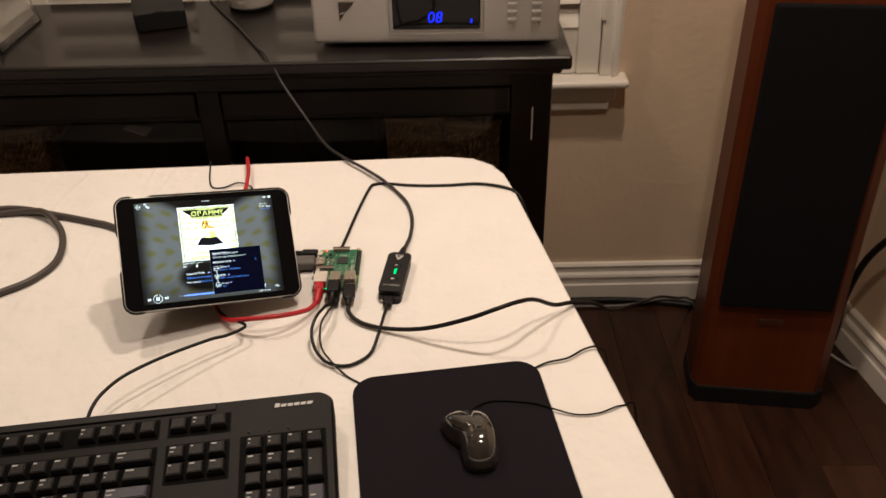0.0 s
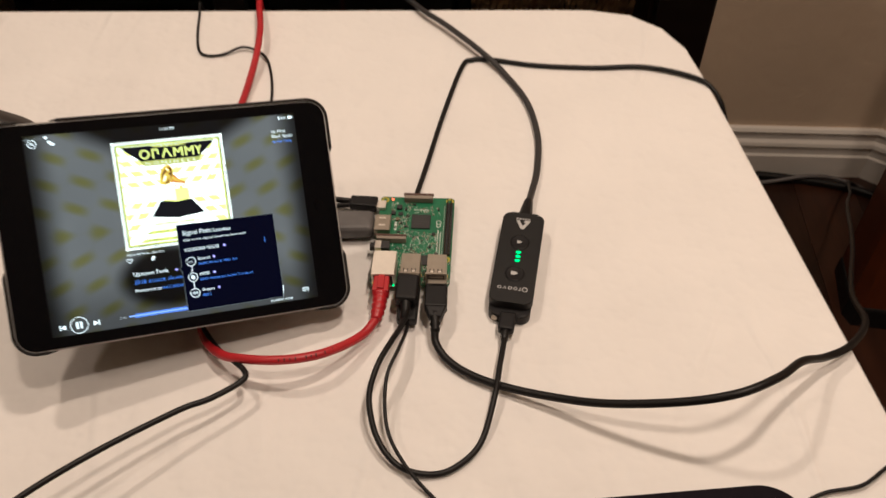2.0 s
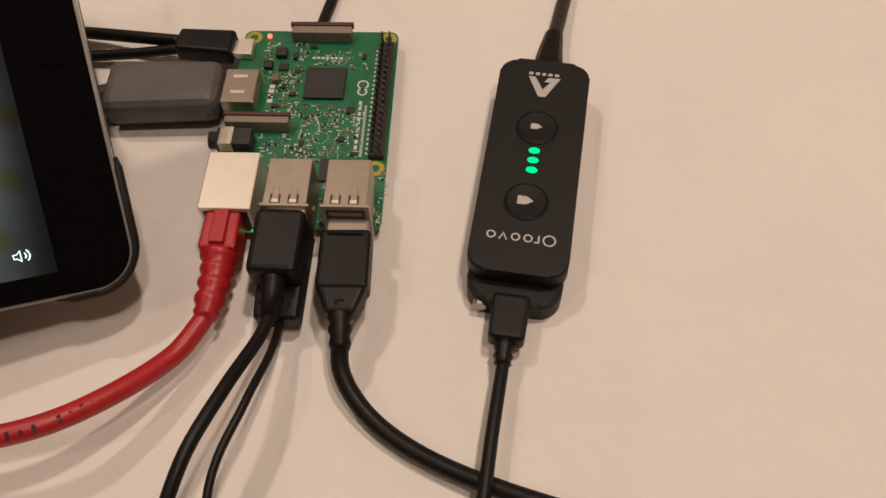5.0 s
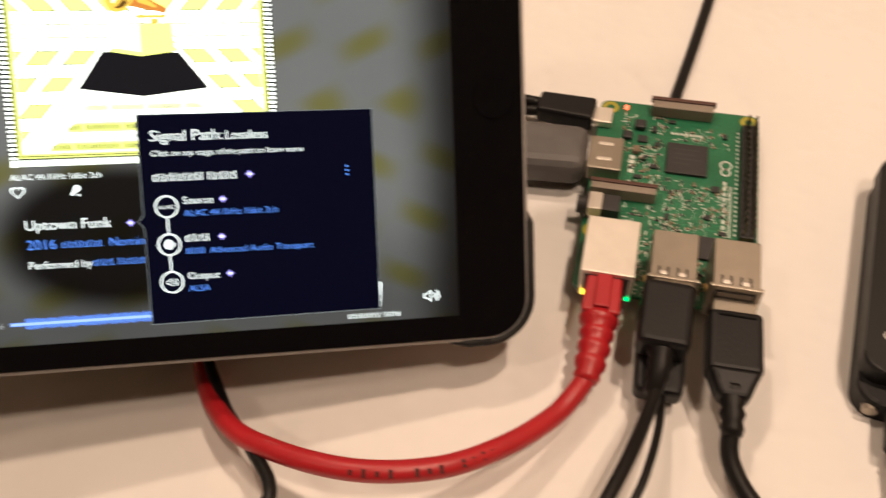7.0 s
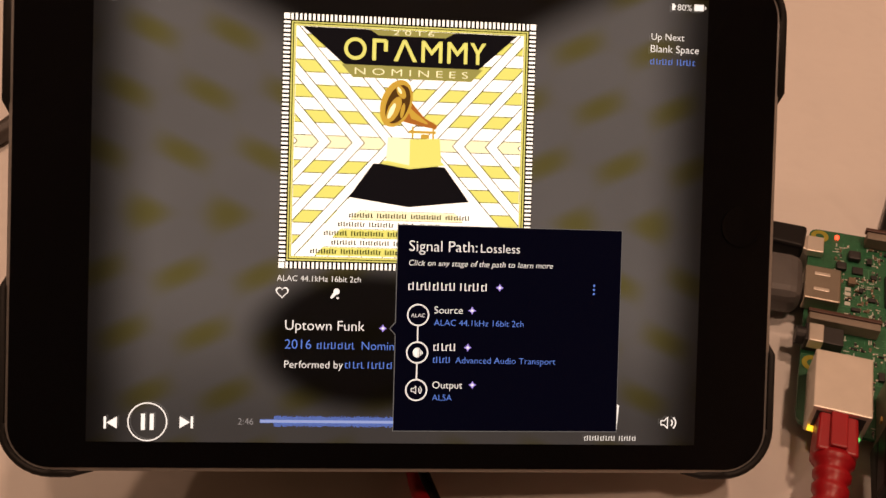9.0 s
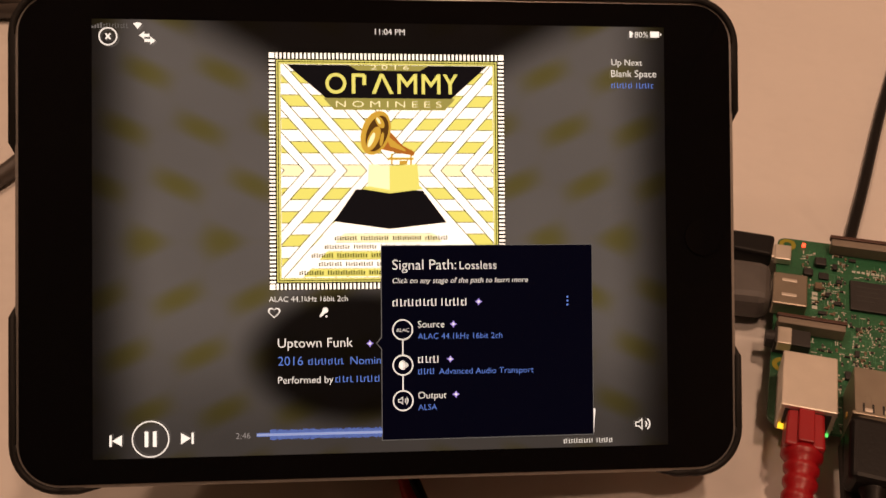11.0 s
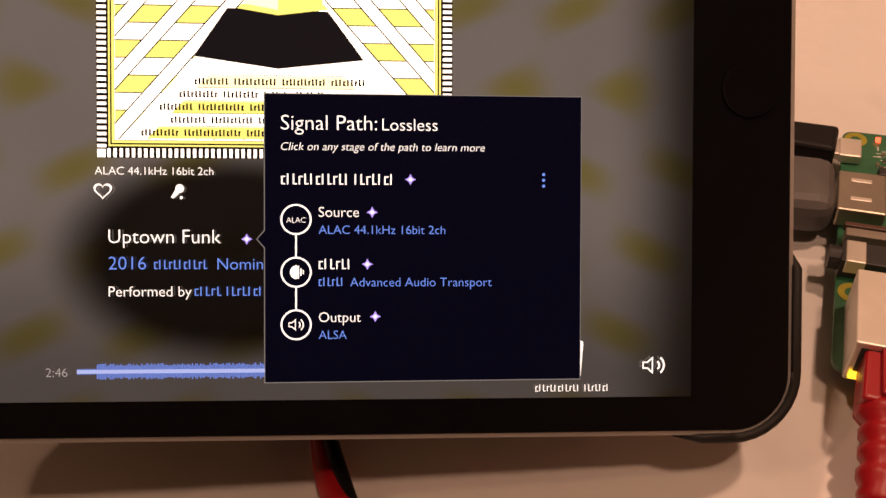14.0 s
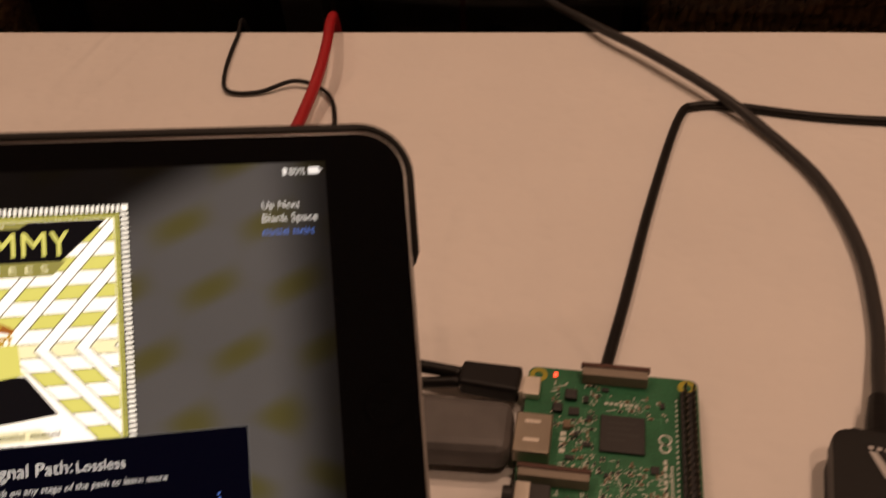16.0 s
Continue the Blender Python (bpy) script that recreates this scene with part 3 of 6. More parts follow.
tc = thing("tablecloth", "smooth white tablecloth with faint creases, hanging over the table edge", "tablecloth")
dense = []
for i in range(len(cb)):
    a, b = Vector(cb[i]), Vector(cb[(i + 1) % len(cb)])
    n = max(1, int((b - a).length / 0.03))
    dense += [a + (b - a) * k / n for k in range(n)]
bm = bmesh.new()
rings = []
for off, z in ((-0.006, T), (-0.002, T - 0.0008), (0.0, T - 0.004), (0.002, T - 0.012), (0.005, T - 0.06), (0.010, T - 0.14), (0.016, T - 0.22)):
    row = []
    for i, p in enumerate(dense):
        d = (p - ctr).normalized()
        wave = 0.006 * math.sin(i * 0.55) * max(0, (T - z - 0.02)) / 0.2
        q = p + d * (off + wave)
        row.append(bm.verts.new((q.x, q.y, z)))
    rings.append(row)
nd = len(dense)
for a, b in zip(rings, rings[1:]):
    for i in range(nd):
        bm.faces.new((a[i], b[i], b[(i + 1) % nd], a[(i + 1) % nd]))
bm.faces.new(rings[0])
bmesh.ops.recalc_face_normals(bm, faces=bm.faces)
part("cloth", bm, CLOTH, tc)

# ---------- small computer board ----------
B = T + 0.0065
pi = thing("single_board_computer", "small green circuit board computer with metal ports on the white cloth", "circuit board", pose(0, 0, B))
MM = 0.001


def on_board(x0, x1, y0, y1, z0, z1, bev=0.0, bm=None):
    """A block on the board: x along its length from the card end, y from the video port's edge, in millimetres."""
    return add_box(bm or bmesh.new(), (y0 - 28) * MM, (42.5 - x1) * MM, z0 * MM, (y1 - 28) * MM, (42.5 - x0) * MM, z1 * MM, bev * MM, 2)


def bxy(x, y):
    return (y - 28) * MM, (42.5 - x) * MM


part("board", prism(round_rect(0.056, 0.085, 0.003, 5), -0.0014, 0), PCB, pi, "green printed circuit board")
for x, y in ((3.5, 3.5), (3.5, 52.5), (61.5, 3.5), (61.5, 52.5)):
    cx, cy = bxy(x, y)
    part("mounting_ring", ring(cx, cy, 0.0030, 0.0016, 0.00012, None, 20), OLIVE, pi, "yellowish ring round a mounting hole")
# underside pins that carry the board
for x, y in ((10, 10), (10, 48), (75, 10), (75, 48)):
    part("underside_pin", on_board(x - 2, x + 2, y - 2, y + 2, -6.4, -1.3), CHIP, pi)
eth = part("ethernet_port", on_board(66, 87.3, 2.2, 18.3, 0, 13.5, 0.4), TIN, pi, "square metal network port")
part("opening", on_board(87.2, 87.5, 3.6, 16.9, 1.5, 11.8), CHIP, eth)
part("status_led", on_board(87.3, 87.9, 3.0, 5.4, 1.2, 3.6, 0.1), LED_Y, eth, "glowing amber lamp")
part("status_led", on_board(87.3, 87.9, 16.5, 17.7, 1.2, 2.4, 0.1), LED_G, eth, "glowing green lamp")
for y in (22.4, 40.4):
    up = part("usb_port", on_board(70, 87.5, y, y + 13.2, 0.3, 16, 0.3), TIN2, pi, "stacked metal data port")
    part("flange", on_board(86.8, 87.9, y - 0.8, y + 14, 0.2, 16.5, 0.2), TIN2, up)
    for k in (2.2, 7.6):
        spr = part("spring", on_board(81.0, 86.4, y + k + 0.5, y + k + 2.5, 15.6, 16.12, 0.2), TIN2, up)
        part("tip", on_board(85.2, 86.5, y + k + 0.4, y + k + 2.6, 15.8, 16.4, 0.2), TIN, spr)
        part("slot", on_board(83.4, 86.6, y + k - 0.1, y + k + 0.5, 15.9, 16.06), CHIP, spr)
        part("slot", on_board(83.4, 86.6, y + k + 2.5, y + k + 3.1, 15.9, 16.06), CHIP, spr)
    for e in (y - 1.4, y + 14.0):
        part("side_tab", on_board(83.6, 85.4, e, e + 0.6, 9.0, 10.6, 0.1), GOLD, up, "gold spring tab")
    for z0 in (1.6, 9.3):
        part("opening", on_board(87.7, 88.1, y + 0.8, y + 12.4, z0, z0 + 5.2), CHIP, up)
        part("tongue", on_board(86, 88.2, y + 1.6, y + 11.6, z0 + 2.7, z0 + 4.4), BEIGE, up)
hd_ = part("video_port", on_board(24.5, 39.5, -1.5, 10, 0.2, 6.3, 0.5), TIN2, pi, "flat metal video port")
for x in (28, 35):
    part("spring", on_board(x - 0.7, x + 0.7, 1.5, 6.5, 6.2, 6.5, 0.2), TIN, hd_)
part("power_port", on_board(6.8, 14.4, -1.2, 4.6, 0.1, 3.0, 0.4), TIN, pi, "small metal power port")
aj = part("audio_jack", on_board(50.2, 57.0, 0.0, 11.5, 0.1, 6.0, 0.3), CHIP, pi, "black audio jack with a metal clip")
bm = tube([(bxy(53.6, -2.6)[0], bxy(53.6, 0)[1], 0.0032), (bxy(53.6, 0.2)[0], bxy(53.6, 0)[1], 0.0032)], 0.003, None, 16, 1)
part("barrel", bm, CHIP, aj)
part("clip", on_board(50.0, 57.2, 1.0, 5.5, 2.0, 6.3, 0.3), TIN, aj)
part("camera_connector", on_board(43.6, 47.0, 1.0, 22.6, 0, 5.0, 0.3), BEIGE, pi, "grey connector with a brown lever")
part("connector_lever", on_board(43.0, 44.4, 0.6, 23.0, 3.6, 5.7, 0.2), BROWN, pi)
part("display_connector", on_board(2.0, 5.6, 18.2, 39.6, 0, 5.0, 0.3), BEIGE, pi, "grey connector with a brown lever")
part("connector_lever", on_board(0.9, 2.4, 17.6, 40.2, 3.6, 5.7, 0.2), BROWN, pi)
soc = part("processor_chip", on_board(18.6, 32.6, 25, 39, 0.1, 1.3, 0.25), CHIP, pi, "square black processor chip")
for k, (a, b) in enumerate(((27.2, 36.2), (27.2, 34.4), (27.2, 37.0), (27.2, 33.0))):
    part("chip_print", on_board(21.2 + k * 2.2, 21.9 + k * 2.2, a, b, 1.3, 1.33), CHIPP, soc)
part("network_chip", on_board(58.5, 67.5, 34.5, 43.0, 0.1, 1.2, 0.2), CHIP, pi, "square black chip")
gp = part("pin_header", on_board(7.1, 57.9, 50.0, 55.0, 0.1, 2.6, 0.2), CHIP, pi, "black pin header strip")
bm = bmesh.new()
for i in range(20):
    for y in (51.2, 53.8):
        on_board(7.1 + 2.54 * i + 0.95, 7.1 + 2.54 * i + 1.6, y - 0.32, y + 0.32, 2.5, 8.4, 0, bm)
tagged(part("header_pin", bm, mat("dark_pin", (0.10, 0.085, 0.07), 0.4, 0.6), gp), kind="stuff")
part("power_led", on_board(2.4, 3.8, 8.6, 9.8, 0.1, 0.9), LED_R, pi, "glowing red lamp")
part("inductor", on_board(9.8, 13.8, 13.0, 17.0, 0.1, 2.2, 0.5), CHIP, pi)
part("inductor", on_board(15.8, 19.2, 9.2, 12.6, 0.1, 1.8, 0.5), CHIP, pi)
part("regulator_chip", on_board(16.5, 19.5, 14.6, 18.0, 0.1, 0.9, 0.1), CHIP, pi)
part("capacitor", on_board(22.5, 25.5, 13.2, 15.6, 0.1, 1.8, 0.3), SMD_T, pi)
rng = random.Random(4)
bigger = bmesh.new()
for x, y, l, wd, h in ((13, 20, 2.6, 1.6, 1.3), (20, 21.5, 1.8, 1.8, 1.0), (27, 17.5, 2.0, 1.2, 1.0), (30.5, 21, 1.6, 2.4, 0.9), (36, 16, 1.4, 2.8, 0.9), (37.5, 42, 2.6, 2.6, 0.9), (41, 27.5, 1.4, 1.4, 0.7), (50, 40, 2.0, 2.0, 0.8), (52, 27, 2.6, 1.4, 0.9), (56, 45, 1.4, 2.4, 0.8), (62, 24, 3.2, 1.8, 1.2), (64, 29.5, 1.6, 2.2, 0.8), (12.5, 44.5, 2.2, 1.4, 0.9), (8, 26, 1.4, 2.4, 0.9)):
    on_board(x - l / 2, x + l / 2, y - wd / 2, y + wd / 2, 0, h, 0.1, bigger)
tagged(part("small_chip", bigger, CHIP, pi), kind="stuff")
vias = bmesh.new()
for x, y, r, k_ in ((41.5, 33, 3.4, 18), (41.5, 33, 2.2, 12), (49, 33, 2.6, 14), (14, 36, 2.4, 14), (56.5, 38, 1.8, 12)):
    for i in range(k_):
        a = 2 * math.pi * i / k_
        on_board(x + r * math.cos(a) - 0.16, x + r * math.cos(a) + 0.16, y + r * math.sin(a) - 0.16, y + r * math.sin(a) + 0.16, 0, 0.06, 0, vias)
tagged(part("via", vias, SILK, pi), kind="stuff")
zones = [(6, 24, 9, 24, 46), (24, 42, 11.5, 24, 40), (35, 58, 24, 47, 85), (48, 66, 12, 33, 40), (59, 70, 33.5, 47, 24), (10, 18, 26, 46, 18), (66, 84, 19, 22, 16), (66, 84, 36.4, 39.8, 18), (60, 84, 54.4, 55.4, 10)]
mats = ((CHIP, "resistor"), (SMD_T, "ceramic_capacitor"), (TIN, "solder_joint"), (PCB2, "trace"), (SILK, "print_mark"))
sets = [bmesh.new() for _ in mats]
blocked = ((18, 33.2, 24.4, 39.6), (58, 68, 34, 43.6), (9.4, 19.6, 12.6, 18.4), (43, 47.2, 0, 23.2))
for x0, x1, y0, y1, n in zones:
    for _ in range(int(n * 2.6)):
        x, y = rng.uniform(x0, x1), rng.uniform(y0, y1)
        if any(a - 0.6 < x < b + 0.6 and c - 0.6 < y < d + 0.6 for a, b, c, d in blocked):
            continue
        k = rng.choices(range(5), (3, 3, 3, 9, 6))[0]
        l, wd = ((1.15, 0.62), (1.2, 0.7), (0.6, 0.5), (rng.uniform(1.5, 5), 0.22), (rng.uniform(0.8, 2.0), 0.32))[k]
        if rng.random() < 0.5:
            l, wd = wd, l
        on_board(x - l / 2, x + l / 2, y - wd / 2, y + wd / 2, 0.0, (0.45, 0.6, 0.35, 0.05, 0.06)[k], 0, sets[k])
        if k < 2:
            for e in (-1, 1):
                ex, ey = (x + e * l / 2, y) if l > wd else (x, y + e * wd / 2)
                on_board(ex - 0.24, ex + 0.24, ey - 0.24, ey + 0.24, 0.0, 0.3, 0, sets[2])
for (m_, nm), s in zip(mats, sets):
    tagged(part(nm, s, m_, pi), kind="stuff")
bm = bmesh.new()
for i in range(24):
    on_board(9 + 2.0 * i, 9.9 + 2.0 * i, 48.6, 49.2, 0.02, 0.09, 0, bm)
for i in range(26):
    on_board(35 + i * 0.85, 35.5 + i * 0.85, 46.6, 47.5, 0.02, 0.09, 0, bm)
for i in range(7):
    on_board(12.6, 13.6, 26 + i * 1.6, 27.1 + i * 1.6, 0.02, 0.09, 0, bm)
cx, cy = bxy(25.5, 45.2)
ring(cx, cy, 0.0021, 0.0006, 0.00009, bm, 16)
ring(cx, cy - 0.0032, 0.0018, 0.0006, 0.00009, bm, 16)
for i in range(9):
    on_board(33 + i * 2.4, 34.6 + i * 2.4, 44.6, 45.6, 0.02, 0.09, 0, bm)
for i in range(4):
    on_board(26 + i * 2.2, 27.6 + i * 2.2, 12.6, 14.4, 0.02, 0.09, 0, bm)
tagged(part("white_print", bm, SILK, pi), kind="stuff")

# ---------- headphone amplifier dongle ----------
dac = thing("usb_audio_adapter", "slim black audio adapter with two buttons and three green lights", "audio adapter", pose(0.0745, -0.0235, T, 0, 0, -7.4))
part("base", prism(round_rect(0.0285, 0.090, 0.007), 0.0, 0.0085, None, 0.0015), BLACKP, dac)
dt = part("top_shell", prism(round_rect(0.0300, 0.0835, 0.0058, 8, 0, 0.0032), 0.0085, 0.0152, None, 0.0012, 3), DARKGREY, dac, "matt black upper shell")
part("jack", tube([(-0.0095, -0.0440, 0.0045), (-0.0095, -0.0456, 0.0045)], 0.0021, None, 16, 1), TIN2, dac, "small metal socket")
DZ = 0.0153
for by, nm in ((0.0155, "volume_up"), (-0.0135, "volume_down")):
    bt = part("button", lathe([(0.0068, 0.0), (0.0068, 0.0006), (0.0058, 0.0012), (0.0, 0.0007)], None, 30), BLACKP, dt, "round black push button")
    bt.location = (0, by, DZ - 0.0004)
    s = 1.25 if by > 0 else 1.7
    part("symbol", prism([(-0.0016 * s, -0.0009 * s), (0.0, -0.0009 * s), (0.0013 * s, 0), (0.0, 0.0009 * s), (-0.0016 * s, 0.0009 * s)], 0.0009, 0.00115), PRINT, bt)
for i in range(3):
    part("light", lathe([(0.00112, 0), (0.00112, 0.00025), (0.0, 0.0004)], None, 16), LED_G, dt, "glowing green light").matrix_local = pose(0.0002, 0.0062 - i * 0.0038, DZ) @ Matrix.Diagonal((1.55, 0.95, 1, 1))
part("emblem", prism([(-0.0052, 0.0372), (-0.0030, 0.0372), (0.0000, 0.0318), (0.0022, 0.0352), (0.0002, 0.0352), (0.0014, 0.0372), (0.0054, 0.0372), (0.0012, 0.0287), (-0.0012, 0.0287)][::-1], DZ, DZ + 0.00015), PRINT, dt, "light triangular emblem")
bars("brand_mark", -0.0052, 0.0380, [0.0014, 0.0014, 0.0012, 0.0014, 0.0014], 0.0012, 0.0008, DZ + 0.0001, PRINT, dt)
bm = bmesh.new()
for cx, r_ in ((0.0084, 0.0020), (0.0021, 0.0014), (-0.0016, 0.0014), (-0.0089, 0.0014)):
    ring(cx, -0.0265, r_, 0.0005, DZ + 0.0001, bm, 22)
for x0, y0, x1, y1 in ((0.0050, -0.0279, 0.0055, -0.0252), (0.0040, -0.0279, 0.0050, -0.0274)):
    flat(rect(x0, y0, x1, y1), DZ + 0.00012, bm)
for e in (-1, 1):
    flat([(-0.0053, -0.0252), (-0.0053 + e * 0.0014, -0.0279), (-0.0053 + e * 0.0009, -0.0279), (-0.0053 - e * 0.0003, -0.0254)][::e], DZ + 0.00012, bm)
part("product_mark", bm, PRINT, dt, "light product mark drawn as plain shapes")

# ---------- cables on the table ----------
Z = T


def plug_box(name, parent, a, b, w0, w1, h, material, bev=0.0015, label=""):
    """A tapered plug from a to b, w0 wide at a and w1 at b."""
    a, b = Vector(a), Vector(b)
    d = (b - a).normalized()
    s = Vector((d.y, -d.x, 0)).normalized()
    upv = s.cross(d)
    m = bmesh.new()
    q = []
    for p, wd, hh in ((a, w0, h), (b, w1, h * (0.5 + 0.5 * w1 / w0))):
        q.append([m.verts.new(p + s * sx * wd / 2 + upv * sz * hh / 2) for sx, sz in ((-1, -1), (1, -1), (1, 1), (-1, 1))])
    m.faces.new(q[0])
    m.faces.new(q[1][::-1])
    for i in range(4):
        m.faces.new((q[0][i], q[1][i], q[1][(i + 1) % 4], q[0][(i + 1) % 4]))
    bmesh.ops.recalc_face_normals(m, faces=m.faces)
    bmesh.ops.bevel(m, geom=list(m.edges), offset=bev, segments=3, affect="EDGES", profile=0.5)
    return part(name, m, material, parent, label)


# black extension cable out of the second data port
ca = thing("black_usb_cable", "thick black cable arching from the circuit board over the table edge", "cable")
part("cord", tube([(0.0205, -0.082, Z + 0.014), (0.0215, -0.092, Z + 0.0085), (0.030, -0.103, Z + 0.005), (0.045, -0.113, Z + 0.0045), (0.067, -0.122, Z + 0.006), (0.098, -0.132, Z + 0.012), (0.128, -0.142, Z + 0.024), (0.166, -0.150, Z + 0.042), (0.195, -0.151, Z + 0.055), (0.220, -0.139, Z + 0.055), (0.241, -0.119, Z + 0.042), (0.268, -0.098, Z + 0.017), (0.292, -0.080, Z + 0.006), (0.332, -0.025, 0.70), (0.385, 0.085, 0.60), (0.475, 0.26, 0.475), (0.57, 0.46, 0.33), (0.66, 0.62, 0.20), (0.73, 0.76, 0.09), (0.78, 0.83, 0.02), (0.83, 0.80, 0.006)], 0.0026), RUBBER, ca, smooth=True)
pl = plug_box("plug", ca, (0.0197, -0.0505, Z + 0.0155), (0.0201, -0.0700, Z + 0.0150), 0.0150, 0.0152, 0.0090, BLACKP, 0.0016, "black moulded plug")
plug_box("taper", pl, (0.0201, -0.0685, Z + 0.0150), (0.0202, -0.0775, Z + 0.0148), 0.0148, 0.0082, 0.0086, BLACKP, 0.0016)
part("groove", box(0.0146, -0.0532, Z + 0.0196, 0.0250, -0.0526, Z + 0.0203), WELLM, pl)
part("metal_shell", box(0.0135, -0.0535, Z + 0.0125, 0.0257, -0.043, Z + 0.0172, 0.0004), TIN2, pl, "dull metal plug shell")
part("strain_relief", tube([(0.0200, -0.0735, Z + 0.0150), (0.0203, -0.079, Z + 0.0146), (0.0208, -0.0865, Z + 0.0125)], 0.004, None, 14, 4, [0.0040, 0.0039, 0.0030, 0.0037, 0.0029, 0.0036, 0.0028, 0.0033, 0.0027]), RUBBER, pl, smooth=True)
# cable to the audio adapter
cb_ = thing("adapter_cable", "thin black cable looping from the circuit board to the audio adapter", "cable")
part("cord", tube([(0.0, -0.076, Z + 0.0135), (-0.0020, -0.086, Z + 0.016), (-0.0065, -0.103, Z + 0.023), (-0.0130, -0.123, Z + 0.025), (-0.0162, -0.142, Z + 0.019), (-0.0100, -0.163, Z + 0.011), (0.003, -0.178, Z + 0.006), (0.020, -0.182, Z + 0.003), (0.036, -0.178, Z + 0.003), (0.052, -0.161, Z + 0.003), (0.060, -0.133, Z + 0.009), (0.0635, -0.107, Z + 0.009), (0.0665, -0.085, Z + 0.0075)], 0.0019), RUBBER, cb_, smooth=True)
pl = plug_box("plug", cb_, (0.0005, -0.0460, Z + 0.0185), (0.0, -0.0670, Z + 0.0175), 0.0148, 0.0148, 0.0105, BLACKP, 0.0020, "black moulded plug")
part("metal_shell", box(-0.0045, -0.0515, Z + 0.0165, 0.0072, -0.043, Z + 0.0212, 0.0004), TIN, pl)
part("strain_relief", tube([(0.0, -0.0655, Z + 0.0172), (0.0, -0.072, Z + 0.0160), (-0.001, -0.0785, Z + 0.0120)], 0.003, None, 14, 4, [0.0042, 0.0040, 0.0032, 0.0036, 0.0030, 0.0033, 0.0027, 0.0028, 0.0021]), RUBBER, pl, smooth=True)
pm = plug_box("micro_plug", cb_, (0.0688, -0.066, Z + 0.0075), (0.0669, -0.0805, Z + 0.0075), 0.0112, 0.0106, 0.0075, BLACKP, 0.0016, "small black plug")
part("strain_relief", tube([(0.0669, -0.080, Z + 0.0075), (0.0664, -0.0835, Z + 0.0075), (0.0661, -0.087, Z + 0.0072)], 0.003, None, 12, 3, [0.0033, 0.0026, 0.0032, 0.0024, 0.003, 0.0023, 0.0026]), RUBBER, pm, smooth=True)
# thin cord that runs under the mouse pad
cm = thing("thin_usb_cord", "thin black cord from the circuit board to the mouse pad", "cable")
part("cord", tube([(0.0020, -0.074, Z + 0.008), (0.0015, -0.088, Z + 0.013), (-0.0015, -0.105, Z + 0.019), (-0.0072, -0.127, Z + 0.018), (-0.0045, -0.156, Z + 0.010), (0.0085, -0.180, Z + 0.0095), (0.027, -0.197, Z + 0.002), (0.046, -0.2115, Z + 0.0015), (0.08, -0.24, Z + 0.0012)], 0.0012), RUBBER, cm, smooth=True)
plug_box("plug", cm, (0.0005, -0.046, Z + 0.0095), (0.0008, -0.0765, Z + 0.0080), 0.0154, 0.0135, 0.0085, BLACKP, 0.0018, "black moulded plug")
# adapter's output cable up to the sideboard
co_ = thing("grey_audio_cable", "dark grey audio cable from the adapter up to the sideboard", "cable")
part("cord", tube([(0.0835, 0.038, Z + 0.008), (0.087, 0.055, Z + 0.005), (0.0915, 0.081, Z + 0.0035), (0.0925, 0.121, Z + 0.0035), (0.084, 0.164, Z + 0.0035), (0.064, 0.203, Z + 0.004), (0.043, 0.229, Z + 0.0078), (0.010, 0.268, Z + 0.008), (-0.020, 0.302, Z + 0.006), (-0.058, 0.372, Z - 0.006), (-0.10, 0.45, Z + 0.008), (-0.142, 0.502, Z + 0.047), (-0.168, 0.530, SBT + 0.006), (-0.20, 0.59, SBT + 0.0032), (-0.25, 0.69, SBT + 0.0032), (-0.305, 0.79, SBT + 0.0032), (-0.34, 0.855, SBT + 0.0032)], 0.0026), GREYC3, co_, smooth=True)
part("strain_relief", tube([(0.0808, 0.0195, Z + 0.009), (0.082, 0.030, Z + 0.0085), (0.0838, 0.0405, Z + 0.0075)], 0.004, None, 14, 4, [0.0052, 0.0053, 0.0052, 0.0049, 0.0046, 0.0043, 0.004, 0.0037, 0.0034]), RUBBER, co_, "black tapered cable sleeve")
# cord that leaves the board's far end and drops over the table's side
cord("black_power_cord", "black cord running from behind the circuit board over the table edge", [(-0.004, 0.030, Z + 0.0022), (-0.002, 0.048, Z + 0.0022), (0.004, 0.084, Z + 0.0022), (0.014, 0.147, Z + 0.0022), (0.027, 0.212, Z + 0.0022), (0.036, 0.223, Z + 0.0022), (0.054, 0.2235, Z + 0.0022), (0.094, 0.2165, Z + 0.0022), (0.144, 0.215, Z + 0.0022), (0.189, 0.217, Z + 0.0028), (0.228, 0.205, Z + 0.003), (0.246, 0.192, Z + 0.0), (0.2575, 0.176, Z - 0.016), (0.266, 0.165, Z - 0.06), (0.275, 0.17, Z - 0.2), (0.3, 0.3, 0.02), (0.33, 0.6, 0.004)], 0.0021, RUBBER)
